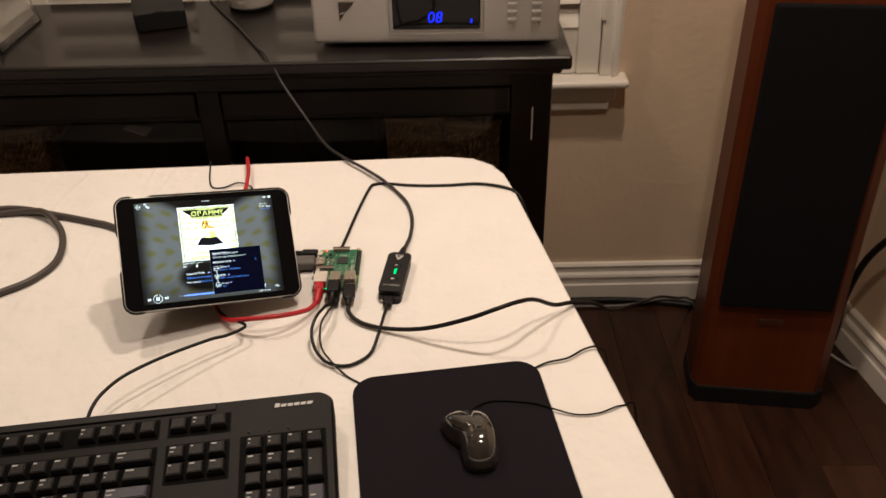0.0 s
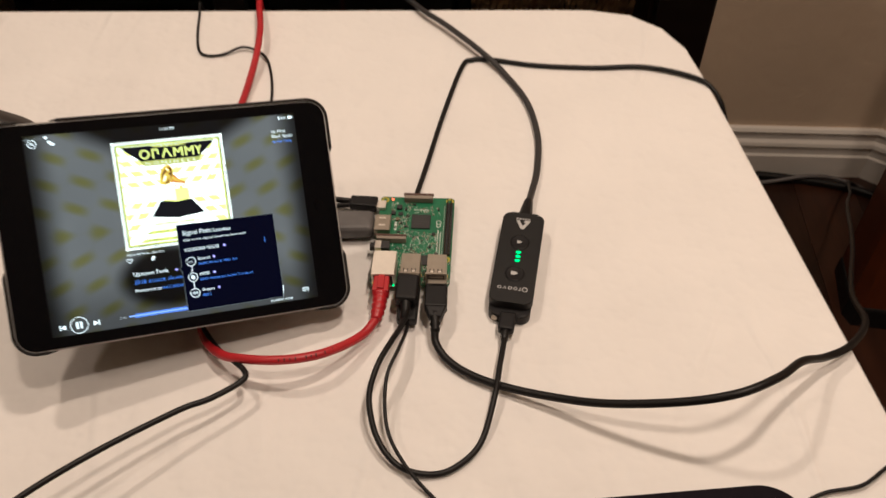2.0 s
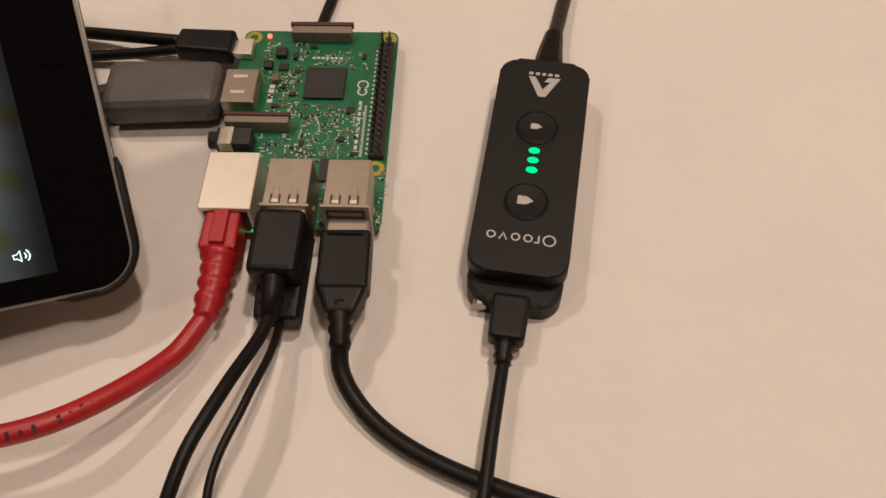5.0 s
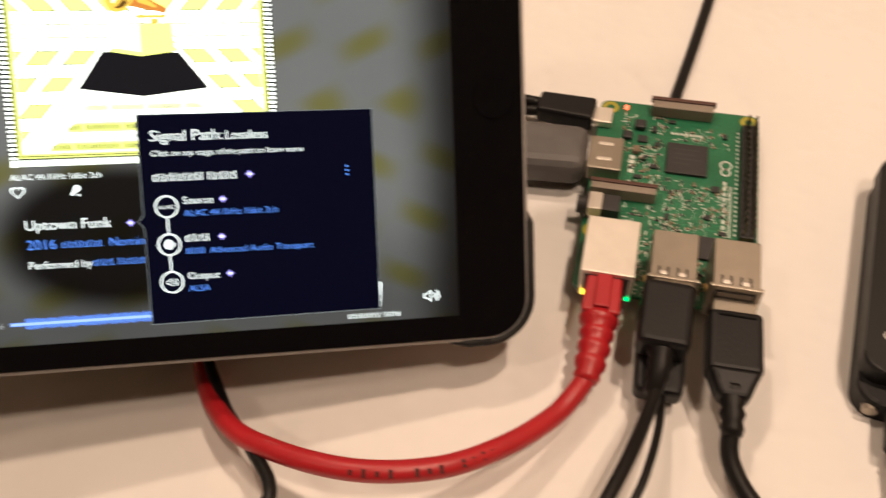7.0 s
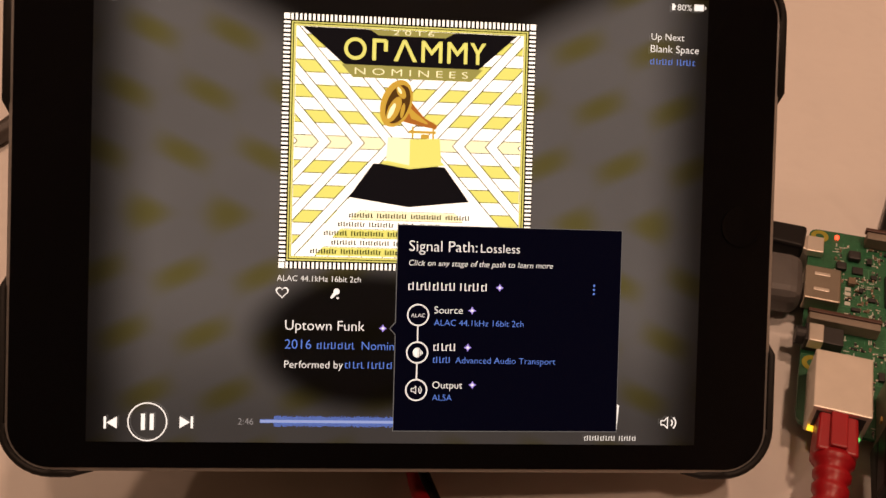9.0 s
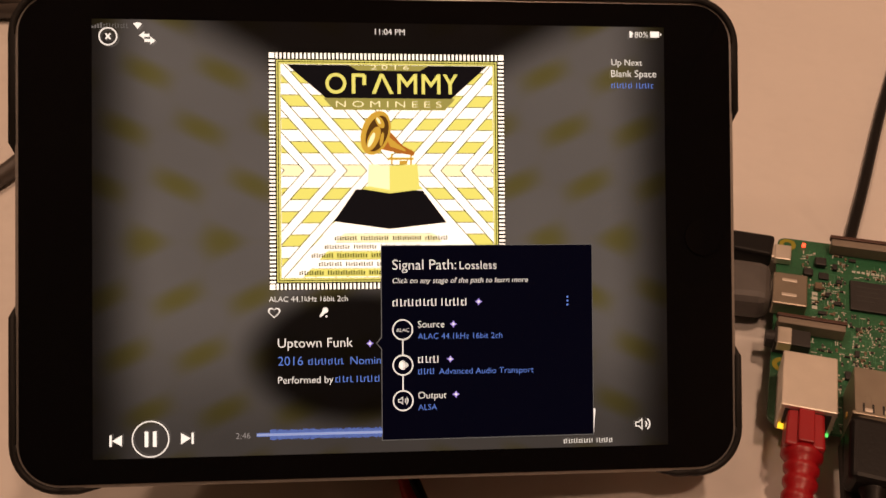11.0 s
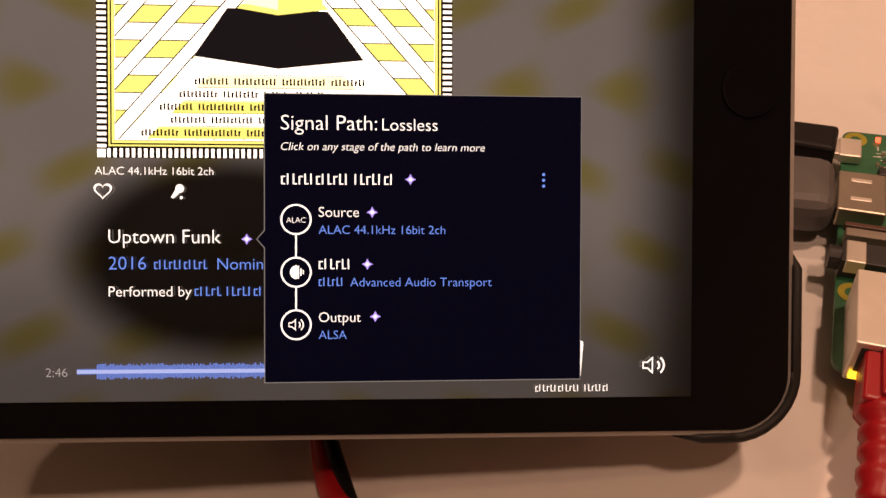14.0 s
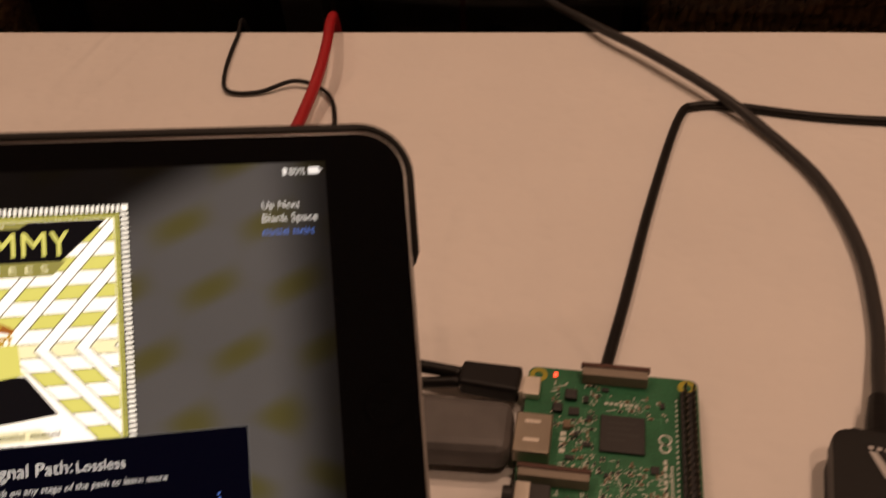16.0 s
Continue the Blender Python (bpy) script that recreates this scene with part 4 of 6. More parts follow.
# red network cable
rn = thing("red_network_cable", "red network cable from the circuit board passing under the tablet", "cable")
part("cord", tube([(-0.0188, -0.073, Z + 0.0105), (-0.0215, -0.080, Z + 0.0105), (-0.027, -0.0895, Z + 0.011), (-0.038, -0.1030, Z + 0.017), (-0.053, -0.1145, Z + 0.0225), (-0.074, -0.1203, Z + 0.0245), (-0.098, -0.1178, Z + 0.0205), (-0.117, -0.1095, Z + 0.013), (-0.134, -0.09, Z + 0.005), (-0.150, -0.05, Z + 0.004), (-0.160, 0.03, Z + 0.004), (-0.161, 0.120, Z + 0.004), (-0.159, 0.165, Z + 0.005), (-0.1575, 0.208, Z + 0.011), (-0.160, 0.245, Z + 0.016), (-0.170, 0.288, Z + 0.012), (-0.176, 0.312, Z - 0.004), (-0.182, 0.332, Z - 0.08), (-0.19, 0.36, 0.3), (-0.2, 0.45, 0.02)], 0.0030), REDC, rn, smooth=True)
pr = plug_box("plug", rn, (-0.0182, -0.043, Z + 0.0135), (-0.0183, -0.057, Z + 0.0130), 0.0104, 0.0114, 0.0095, REDC, 0.0010, "red network plug")
part("boot", tube([(-0.0183, -0.0555, Z + 0.0128), (-0.0185, -0.0655, Z + 0.0118), (-0.0196, -0.0770, Z + 0.0106)], 0.004, None, 18, 7, [0.0058, 0.0060, 0.0057, 0.0043, 0.0052, 0.0051, 0.0040, 0.0050, 0.0049, 0.0038, 0.0047, 0.0046, 0.0036, 0.0040, 0.0031]), REDC, pr, smooth=True)
# faint dark marks printed along the cable
run = smooth_path([(-0.038, -0.1030, Z + 0.017), (-0.053, -0.1145, Z + 0.0225), (-0.074, -0.1203, Z + 0.0245), (-0.098, -0.1178, Z + 0.0205)], 14)
bm = bmesh.new()
for k in range(4, 30, 2):
    if k in (12, 20):
        continue
    p, q = Vector(run[k]), Vector(run[k + 1])
    d = (q - p).normalized()
    side = d.cross(Vector((0, -0.55, 0.83))).normalized()
    up_ = side.cross(d).normalized()
    wd = 0.0011 if k % 4 else 0.0007
    c = [p + up_ * 0.00304 + d * a * 0.0005 + side * b * wd for a, b in ((-1, -1), (1, -1), (1, 1), (-1, 1))]
    bm.faces.new([bm.verts.new(v) for v in c])
tagged(part("printed_mark", bm, mat("dark_red_ink", (0.06, 0.012, 0.012), 0.6), rn), kind="stuff")
part("latch", box(-0.0205, -0.056, Z + 0.018, -0.0160, -0.041, Z + 0.0195, 0.0004), REDC, pr)
# keyboard cord
kc = cord("black_data_cable", "thin black cable rising from under the tablet towards the keyboard", [(-0.165, -0.02, Z + 0.003), (-0.145, -0.07, Z + 0.004), (-0.122, -0.102, Z + 0.010), (-0.107, -0.1155, Z + 0.016), (-0.0955, -0.127, Z + 0.020), (-0.0965, -0.1345, Z + 0.0205), (-0.112, -0.148, Z + 0.022), (-0.129, -0.160, Z + 0.026), (-0.168, -0.194, Z + 0.033), (-0.199, -0.226, Z + 0.037), (-0.214, -0.252, Z + 0.038), (-0.220, -0.272, Z + 0.036), (-0.222, -0.292, Z + 0.030)], 0.0019, RUBBER)
cord("thin_back_cord", "thin black cord curling behind the tablet and over the table edge", [(-0.140, 0.12, Z + 0.002), (-0.136, 0.160, Z + 0.002), (-0.146, 0.206, Z + 0.002), (-0.157, 0.2245, Z + 0.0035), (-0.176, 0.2325, Z + 0.004), (-0.194, 0.223, Z + 0.002), (-0.212, 0.2235, Z + 0.002), (-0.2215, 0.244, Z + 0.002), (-0.230, 0.285, Z + 0.0015), (-0.234, 0.309, Z - 0.004), (-0.238, 0.325, Z - 0.1), (-0.25, 0.4, 0.1), (-0.26, 0.5, 0.004)], 0.0012, RUBBER)
gc = cord("grey_looped_cable", "thick grey-brown cable looped on the cloth beside the tablet", [(-0.25, 0.06, Z + 0.005), (-0.328, 0.113, Z + 0.005), (-0.36, 0.127, Z + 0.005), (-0.399, 0.141, Z + 0.005), (-0.436, 0.152, Z + 0.006), (-0.476, 0.166, Z + 0.0055), (-0.515, 0.168, Z + 0.005), (-0.58, 0.15, Z + 0.005), (-0.66, 0.14, Z + 0.005), (-0.8, 0.16, Z + 0.005)], 0.0046, GREYC)
part("cord", tube([(-0.55, 0.148, Z + 0.005), (-0.503, 0.155, Z + 0.0055), (-0.465, 0.156, Z + 0.008), (-0.432, 0.142, Z + 0.013), (-0.403, 0.112, Z + 0.006), (-0.384, 0.07, Z + 0.005), (-0.379, 0.027, Z + 0.005), (-0.394, -0.008, Z + 0.005), (-0.42, -0.032, Z + 0.005), (-0.47, -0.065, Z + 0.005), (-0.56, -0.09, Z + 0.005)], 0.0046), GREYC, gc, smooth=True)
cord("thin_side_cord", "thin black cord from under the mouse pad over the table edge", [(0.19, -0.215, Z + 0.0015), (0.232, -0.1925, Z + 0.0018), (0.251, -0.183, Z + 0.003), (0.274, -0.1775, Z + 0.004), (0.295, -0.163, Z + 0.004), (0.312, -0.158, Z + 0.001), (0.325, -0.155, Z - 0.03), (0.335, -0.15, Z - 0.2), (0.36, -0.1, 0.01)], 0.0012, RUBBER)
# video and power plugs
hv = thing("video_cable", "dark grey video plug and cable going under the tablet", "cable")
plug_box("plug", hv, (-0.0300, 0.0105, Z + 0.0098), (-0.070, 0.0095, Z + 0.0090), 0.0205, 0.0225, 0.0120, mat("worn_grey_plug", (0.105, 0.100, 0.100), 0.55, var=0.35, scale=80), 0.0042, "dark grey video plug")
part("cord", tube([(-0.065, 0.0095, Z + 0.0092), (-0.085, 0.008, Z + 0.007), (-0.12, 0.012, Z + 0.005), (-0.18, 0.04, Z + 0.005), (-0.23, 0.055, Z + 0.005)], 0.004), GREYC, hv, smooth=True)
pc = thing("power_cable", "black power cable with a small plug in the circuit board", "cable")
plug_box("plug", pc, (-0.0300, 0.0320, Z + 0.0085), (-0.0505, 0.0335, Z + 0.0085), 0.0112, 0.0100, 0.0075, BLACKP, 0.0014, "small black power plug")
part("metal_shell", box(-0.0315, 0.0288, Z + 0.0070, -0.0275, 0.0352, Z + 0.0092, 0.0004), TIN, pc)
part("cord", tube([(-0.050, 0.0345, Z + 0.0088), (-0.066, 0.037, Z + 0.008), (-0.082, 0.0405, Z + 0.006), (-0.11, 0.045, Z + 0.004), (-0.15, 0.05, Z + 0.004)], 0.0023), RUBBER, pc, smooth=True)
part("cord", tube([(-0.050, 0.0315, Z + 0.0082), (-0.066, 0.0310, Z + 0.006), (-0.082, 0.0315, Z + 0.004), (-0.11, 0.030, Z + 0.003), (-0.15, 0.02, Z + 0.003)], 0.0020), RUBBER, pc, smooth=True)

# ---------- mouse pad and mouse ----------
pad = thing("mouse_pad", "black fabric mouse pad with rounded corners", "mouse pad", pose(0.1520, -0.3130, T, 0, 0, 7.6))
part("rubber_base", prism(round_rect(0.206, 0.248, 0.026, 10), 0.0, 0.0014), RUBBER, pad)
part("sheet", prism(round_rect(0.2056, 0.2476, 0.026, 10), 0.0015, 0.003, None, 0.0008), PADM, pad, "black woven fabric top")
mo = thing("computer_mouse", "glossy black sculpted mouse on the mouse pad", "mouse", pose(0.1615, -0.3120, T + 0.003, 0, 0, 0))
def closed_path(pts, step=5):
    n_ = len(pts)
    out = []
    for i in range(n_):
        p0, p1, p2, p3 = (Vector(pts[(i + k) % n_]) for k in (-1, 0, 1, 2))
        for k in range(step):
            t_ = k / step
            out.append(0.5 * ((2 * p1) + (p2 - p0) * t_ + (2 * p0 - 5 * p1 + 4 * p2 - p3) * t_ ** 2 + (3 * p1 - p0 - 3 * p2 + p3) * t_ ** 3))
    return out


# palm, waist and the two finger lobes
rim = closed_path([(-0.0305, 0.033), (-0.0195, 0.045), (-0.0105, 0.040), (-0.004, 0.035), (0.002, 0.045), (0.0125, 0.0435), (0.0225, 0.031), (0.0268, 0.008), (0.0258, -0.013), (0.020, -0.0245), (0.0065, -0.0285), (-0.0055, -0.0245), (-0.0095, -0.010), (-0.0125, 0.003), (-0.023, 0.014)])
bm = bmesh.new()
mid_ = Vector((0.006, 0.008))
rows = []
for k in range(11):
    a = radians(90 * k / 10.6)
    sc = math.cos(a) ** 0.62
    rows.append([bm.verts.new((mid_.x + (q.x - mid_.x) * sc, mid_.y + (q.y - mid_.y) * sc, 0.003 + (0.030 - 0.20 * max(0, q.y * sc - 0.004)) * math.sin(a) ** 0.85)) for q in rim])
nr = len(rim)
for a, b in zip(rows, rows[1:]):
    for k in range(nr):
        bm.faces.new((a[k], a[(k + 1) % nr], b[(k + 1) % nr], b[k]))
bm.faces.new(rows[-1])
bm.faces.new(rows[0][::-1])
bmesh.ops.recalc_face_normals(bm, faces=bm.faces)
part("shell", bm, MOUSEM, mo, "glossy smoke-black shell", True)
part("base", prism(round_rect(0.030, 0.056, 0.012, 6, 0.008, 0.004), 0.0, 0.0032), BLACKP, mo)
part("scroll_wheel", tube([(-0.0075, 0.034, 0.0145), (-0.0015, 0.034, 0.0145)], 0.0065, None, 20, 1), RUBBER, mo, "black rubber scroll wheel")
mc = part("cable", tube([(0.1625, -0.273, Z + 0.011), (0.165, -0.258, Z + 0.008), (0.176, -0.2465, Z + 0.005), (0.192, -0.2425, Z + 0.0042), (0.227, -0.247, Z + 0.0045), (0.250, -0.256, Z + 0.004), (0.272, -0.263, Z + 0.0025), (0.296, -0.2615, Z + 0.0025), (0.322, -0.250, Z + 0.001), (0.340, -0.243, Z - 0.02), (0.352, -0.24, Z - 0.2), (0.38, -0.2, 0.01)], 0.00095), WELLM, mo, smooth=True)
mc.matrix_parent_inverse = mo.matrix_basis.inverted()

# ---------- keyboard ----------
kb = thing("keyboard", "black full-size computer keyboard with grey key lettering", "keyboard", pose(0.0220, -0.2585, T + 0.0155, 5.0, 0, 7.4))
KL, KD = 0.455, 0.170


def ktop(v):
    return 0.030 - 0.085 * v


bm = bmesh.new()
pts = round_rect(KL, KD, 0.014, 6, -KL / 2, -KD / 2)
lo = [bm.verts.new((x, y, 0.0)) for x, y in pts]
mid = [bm.verts.new((x, y, ktop(-y) - 0.006)) for x, y in pts]
hi = [bm.verts.new((x * 1.0 + (KL / 2 + x) * -0.012, y + (KD / 2 + y) * -0.03, ktop(-y) - 0.001)) for x, y in pts]
n = len(pts)
bm.faces.new(lo[::-1])
bm.faces.new(hi)
for a, b in ((lo, mid), (mid, hi)):
    for i in range(n):
        bm.faces.new((a[i], a[(i + 1) % n], b[(i + 1) % n], b[i]))
bmesh.ops.recalc_face_normals(bm, faces=bm.faces)
kcase = part("case", bm, KBODY, kb, "matt black keyboard housing")
bm = bmesh.new()
add_box(bm, -0.43, -0.0115, ktop(0.004) - 0.004, -0.115, -0.003, ktop(0.008) + 0.0012, 0.001)
part("ridge", bm, BLACKP, kb, "raised strip along the back")
for x in (-0.05, -0.40):
    part("foot", box(x - 0.012, -0.016, -0.0150, x + 0.012, -0.010, 0.001, 0.001), BLACKP, kb, "folding keyboard foot")
# flat near-black sheets on the housing, their colour standing for key well shade
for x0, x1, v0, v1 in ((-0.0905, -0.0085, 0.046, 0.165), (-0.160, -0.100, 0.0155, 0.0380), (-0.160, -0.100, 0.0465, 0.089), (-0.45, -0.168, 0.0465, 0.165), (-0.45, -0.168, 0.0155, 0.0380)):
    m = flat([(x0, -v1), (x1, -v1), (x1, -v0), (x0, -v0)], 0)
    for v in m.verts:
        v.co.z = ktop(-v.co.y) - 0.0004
    part("key_well_shade", m, WELLM, kb)


def key_mesh(wu, hu=1):
    wd, hh = wu * 0.019 - 0.0025, hu * 0.019 - 0.0025
    m = bmesh.new()
    a = [m.verts.new((x, y, 0.0)) for x, y in rect(-wd / 2, -hh / 2, wd / 2, hh / 2)]
    b = [m.verts.new((x, y, 0.0062)) for x, y in rect(-wd / 2 + 0.002, -hh / 2 + 0.0012, wd / 2 - 0.002, hh / 2 - 0.0028)]
    m.faces.new(b)
    for i in range(4):
        m.faces.new((a[i], a[(i + 1) % 4], b[(i + 1) % 4], b[i]))
    bmesh.ops.bevel(m, geom=[e for e in m.edges if all(v.co.z > 0.004 for v in e.verts)], offset=0.0008, segments=2, affect="EDGES")
    me = bpy.data.meshes.new("key")
    m.to_mesh(me)
    m.free()
    return me


KM = {}
krng = random.Random(8)
legend = bmesh.new()


def key(u, v, wu=1, hu=1, m=KEYM):
    u += 0.006
    k = (wu, hu, m.name)
    if k not in KM:
        KM[k] = key_mesh(wu, hu)
        KM[k].materials.append(m)
    piece("key", KM[k], kb, pose(u, -v, ktop(v) + 0.0005, -4.9))
    if krng.random() < 0.85:
        lw = 0.0075 if wu > 1.4 else krng.choice((0.0022, 0.0032, 0.0050))
        x = u - wu * 0.0095 + 0.0045
        for ly, lh in ((0.0022, 0.0016), (-0.0020, 0.0012))[:1 if krng.random() < 0.5 else 2]:
            f = flat(rect(x, -v + ly, x + lw, -v + ly + lh), 0, legend)
            lw *= 0.7


R = [0.0265, 0.058, 0.077, 0.096, 0.115, 0.134, 0.153]
for i in range(4):
    u = -0.0255 - 0.019 * i
    for r in range(1, 6):
        if i == 0 and r == 2:
            key(u, 0.0865, 1, 2)
        elif i == 0 and r == 4:
            key(u, 0.1245, 1, 2, KEYG)
        elif i == 0 and r in (3, 5):
            continue
        else:
            key(u, R[r])
for i in range(3):
    u = -0.117 - 0.019 * i
    for r in (0, 1, 2):
        key(u, R[r])
key(-0.136, R[4])
for i in range(3):
    key(-0.117 - 0.019 * i, R[5])
for i in range(12):
    key(-0.184 - 0.019 * i - 0.012 * (i // 4), R[0])
key(-0.1935, R[1], 2)
for i in range(11):
    key(-0.222 - 0.019 * i, R[1])
key(-0.1888, R[2], 1.5)
for i in range(11):
    key(-0.2125 - 0.019 * i, R[2])
key(-0.1962, R[3], 2.25, 1, KEYG)
for i in range(10):
    key(-0.2270 - 0.019 * i, R[3])
key(-0.2010, R[4], 2.75, 1)
for i in range(9):
    key(-0.2365 - 0.019 * i, R[4])
for v in legend.verts:
    v.co.z = ktop(-v.co.y) + 0.0071
tagged(part("key_lettering", legend, LEGEND, kb), kind="stuff")
bm = bmesh.new()
xx = -0.058
for wd, hh in ((0.005, 0.0058), (0.0052, 0.0042), (0.0052, 0.0042), (0.0054, 0.0042), (0.005, 0.0042), (0.0054, 0.0042)):
    flat([(xx, -0.0165), (xx + wd, -0.0165), (xx + wd + 0.001, -0.0165 + hh * 0.8), (xx + 0.001, -0.0165 + hh * 0.8)], 0, bm)
    xx += wd + 0.0012
for v in bm.verts:
    v.co.z = ktop(-v.co.y) + 0.0002
part("brand_mark", bm, PRINT, kb, "silver-grey maker's mark as plain blocks")
bm = bmesh.new()
for i in range(3):
    cx = -0.0445 - 0.019 * i
    add_box(bm, cx - 0.001, -0.0425, ktop(0.041), cx + 0.001, -0.0405, ktop(0.041) + 0.0006)
part("status_window", bm, DARKGREY, kb)

# ---------- tablet ----------
TU, TN = Vector((0.9197, 0.3588, -0.1595)).normalized(), Vector((0.3612, -0.6138, 0.7019)).normalized()
TV = TN.cross(TU).normalized()
TU = TV.cross(TN)
TO = Vector((-0.1399, -0.0586, 0.8225))
TM = Matrix(((TU.x, TV.x, TN.x, TO.x), (TU.y, TV.y, TN.y, TO.y), (TU.z, TV.z, TN.z, TO.z), (0, 0, 0, 1)))
tab = thing("tablet", "propped-up tablet in a charcoal case showing a music player", "tablet", TM)
part("body", prism(round_rect(0.2014, 0.1358, 0.0118, 10), -0.0066, -0.0003, None, 0.0007, 3), ALU, tab, "silver aluminium rim")
gl = part("front_glass", prism(round_rect(0.1996, 0.1339, 0.0109, 10), -0.0012, 0.0, None, 0.0003), GLASSK, tab, "glossy black front glass")
hb = part("home_button", lathe([(0.0055, -0.0001), (0.0055, 0.00015), (0.005, 0.0001), (0.0, -0.00005)], None, 40), GLASSK, tab, "round black home button")
hb.location = (0.0915, -0.0004, 0.0003)
part("case_back", prism(round_rect(0.2016, 0.1360, 0.0122, 10), -0.0095, -0.0068, None, 0.0), CASEM, tab, "charcoal soft-touch case back")
part("folded_cover", prism(round_rect(0.168, 0.112, 0.008, 6, -0.0165, 0.012), -0.0185, -0.0097, None, 0.0), CASEM, tab, "charcoal cover folded behind the tablet")


def grip(sx, sy, lx, ly):
    """A corner of the case, wrapped round the tablet's rim."""
    r = 0.0125
    X, Y = 0.1011, 0.0682
    line = [(X, Y - ly), (X, Y - ly + 0.003), (X, Y - r)] + [(X - r + r * math.cos(radians(a)), Y - r + r * math.sin(radians(a))) for a in range(0, 91, 10)] + [(X - r, Y), (X - lx + 0.005, Y), (X - lx, Y)]
    m = bmesh.new()
    sec = ((-0.0006, 0.0000), (-0.0005, 0.0007), (0.0006, 0.0009), (0.0013, 0.0001), (0.0014, -0.005), (0.0006, -0.0080), (-0.0006, -0.0080))
    rows = []
    for i, (x, y) in enumerate(line):
        a, b = line[max(i - 1, 0)], line[min(i + 1, len(line) - 1)]
        d = Vector((b[0] - a[0], b[1] - a[1])).normalized()
        nn = Vector((d.y, -d.x))
        s = 0.35 if i in (0, len(line) - 1) else 1.0
        rows.append([m.verts.new((sx * (x + nn.x * o * s), sy * (y + nn.y * o * s), z if s == 1.0 else -0.006 + (z + 0.006) * 0.6)) for o, z in sec])
    for a, b in zip(rows, rows[1:]):
        for k in range(len(sec)):
            m.faces.new((a[k], a[(k + 1) % len(sec)], b[(k + 1) % len(sec)], b[k]))
    m.faces.new(rows[0])
    m.faces.new(rows[-1][::-1])
    bmesh.ops.recalc_face_normals(m, faces=m.faces)
    part("case_corner", m, CASEM, tab, "rounded charcoal case corner", True)


grip(1, 1, 0.166, 0.035)
grip(1, -1, 0.0235, 0.036)
grip(-1, -1, 0.022, 0.050)
grip(-1, 1, 0.022, 0.045)


def stand(y, fy, t, name, x0=-0.072, x1=0.072):
    """A flap of the folded cover that holds the tablet up on the cloth."""
    m = bmesh.new()
    q = []
    inv = TM.inverted()
    for x in (x0, x1):
        for dy in (0, t):
            a = TM @ Vector((x, y + dy, -0.0184))
            f = Vector((a.x, a.y + fy + (0 if dy == 0 else t), T + 0.0005))
            q.append((m.verts.new(inv @ a), m.verts.new(inv @ f)))
    (a0, f0), (a1, f1), (a2, f2), (a3, f3) = q
    for f in ((a0, a2, f2, f0), (a1, f1, f3, a3), (a0, f0, f1, a1), (a2, a3, f3, f2), (a0, a1, a3, a2), (f0, f2, f3, f1)):
        m.faces.new(f)
    bmesh.ops.recalc_face_normals(m, faces=m.faces)
    part(name, m, CASEM, tab)


stand(0.030, 0.030, 0.003, "stand_flap")
stand(0.004, 0.03, 0.003, "stand_flap", -0.05, 0.03)

# the lit screen
m = bpy.data.materials.new("blurred_player_backdrop")
m.use_nodes = True
t = m.node_tree
b = t.nodes["Principled BSDF"]
b.inputs["Base Color"].default_value = (0.004, 0.004, 0.005, 1)
b.inputs["Roughness"].default_value = 0.05
co = t.nodes.new("ShaderNodeTexCoord")


def node(kind, **kw):
    nd_ = t.nodes.new(kind)
    for k_, v_ in kw.items():
        nd_.inputs[k_].default_value = v_
    return nd_


def math_node(op, a, bb, c=None):
    nd_ = t.nodes.new("ShaderNodeMath")
    nd_.operation = op
    for i, val in enumerate((a, bb, c)):
        if val is None:
            continue
        if isinstance(val, (int, float)):
            nd_.inputs[i].default_value = val
        else:
            t.links.new(val, nd_.inputs[i])
    return nd_.outputs[0]


sep = t.nodes.new("ShaderNodeSeparateXYZ")
t.links.new(co.outputs["Object"], sep.inputs[0])
X_, Y_ = sep.outputs[0], sep.outputs[1]


def smooth(val, lo_, hi_, a=0.0, bb=1.0):
    nd_ = t.nodes.new("ShaderNodeMapRange")
    nd_.interpolation_type = "SMOOTHSTEP"
    for key_, v_ in (("From Min", lo_), ("From Max", hi_), ("To Min", a), ("To Max", bb)):
        nd_.inputs[key_].default_value = v_
    t.links.new(val, nd_.inputs["Value"])
    return nd_.outputs[0]


AX = math_node("ABSOLUTE", X_, 0)
# soft olive patches in a chevron lattice
YC = math_node("ADD", Y_, 0.001)
bend = math_node("SQRT", math_node("MULTIPLY_ADD", YC, YC, 0.000012), 0)
along = math_node("SUBTRACT", AX, math_node("MULTIPLY", bend, 0.935))
su = math_node("COSINE", math_node("MULTIPLY", math_node("SUBTRACT", along, 0.0425), 2 * math.pi / 0.0206), 0)
sv = math_node("COSINE", math_node("MULTIPLY", YC, 2 * math.pi / 0.0156), 0)
patch = smooth(math_node("ADD", su, sv), -0.3, 2.3)
nz = node("ShaderNodeTexNoise", Scale=38.0, Detail=1.0)
t.links.new(co.outputs["Object"], nz.inputs["Vector"])
grey = math_node("MULTIPLY_ADD", nz.outputs["Fac"], 0.22, 0.90)
edge = smooth(AX, 0.0625, 0.0805, 1.0, 0.10)
low = smooth(Y_, -0.058, -0.02, 0.46, 1.0)
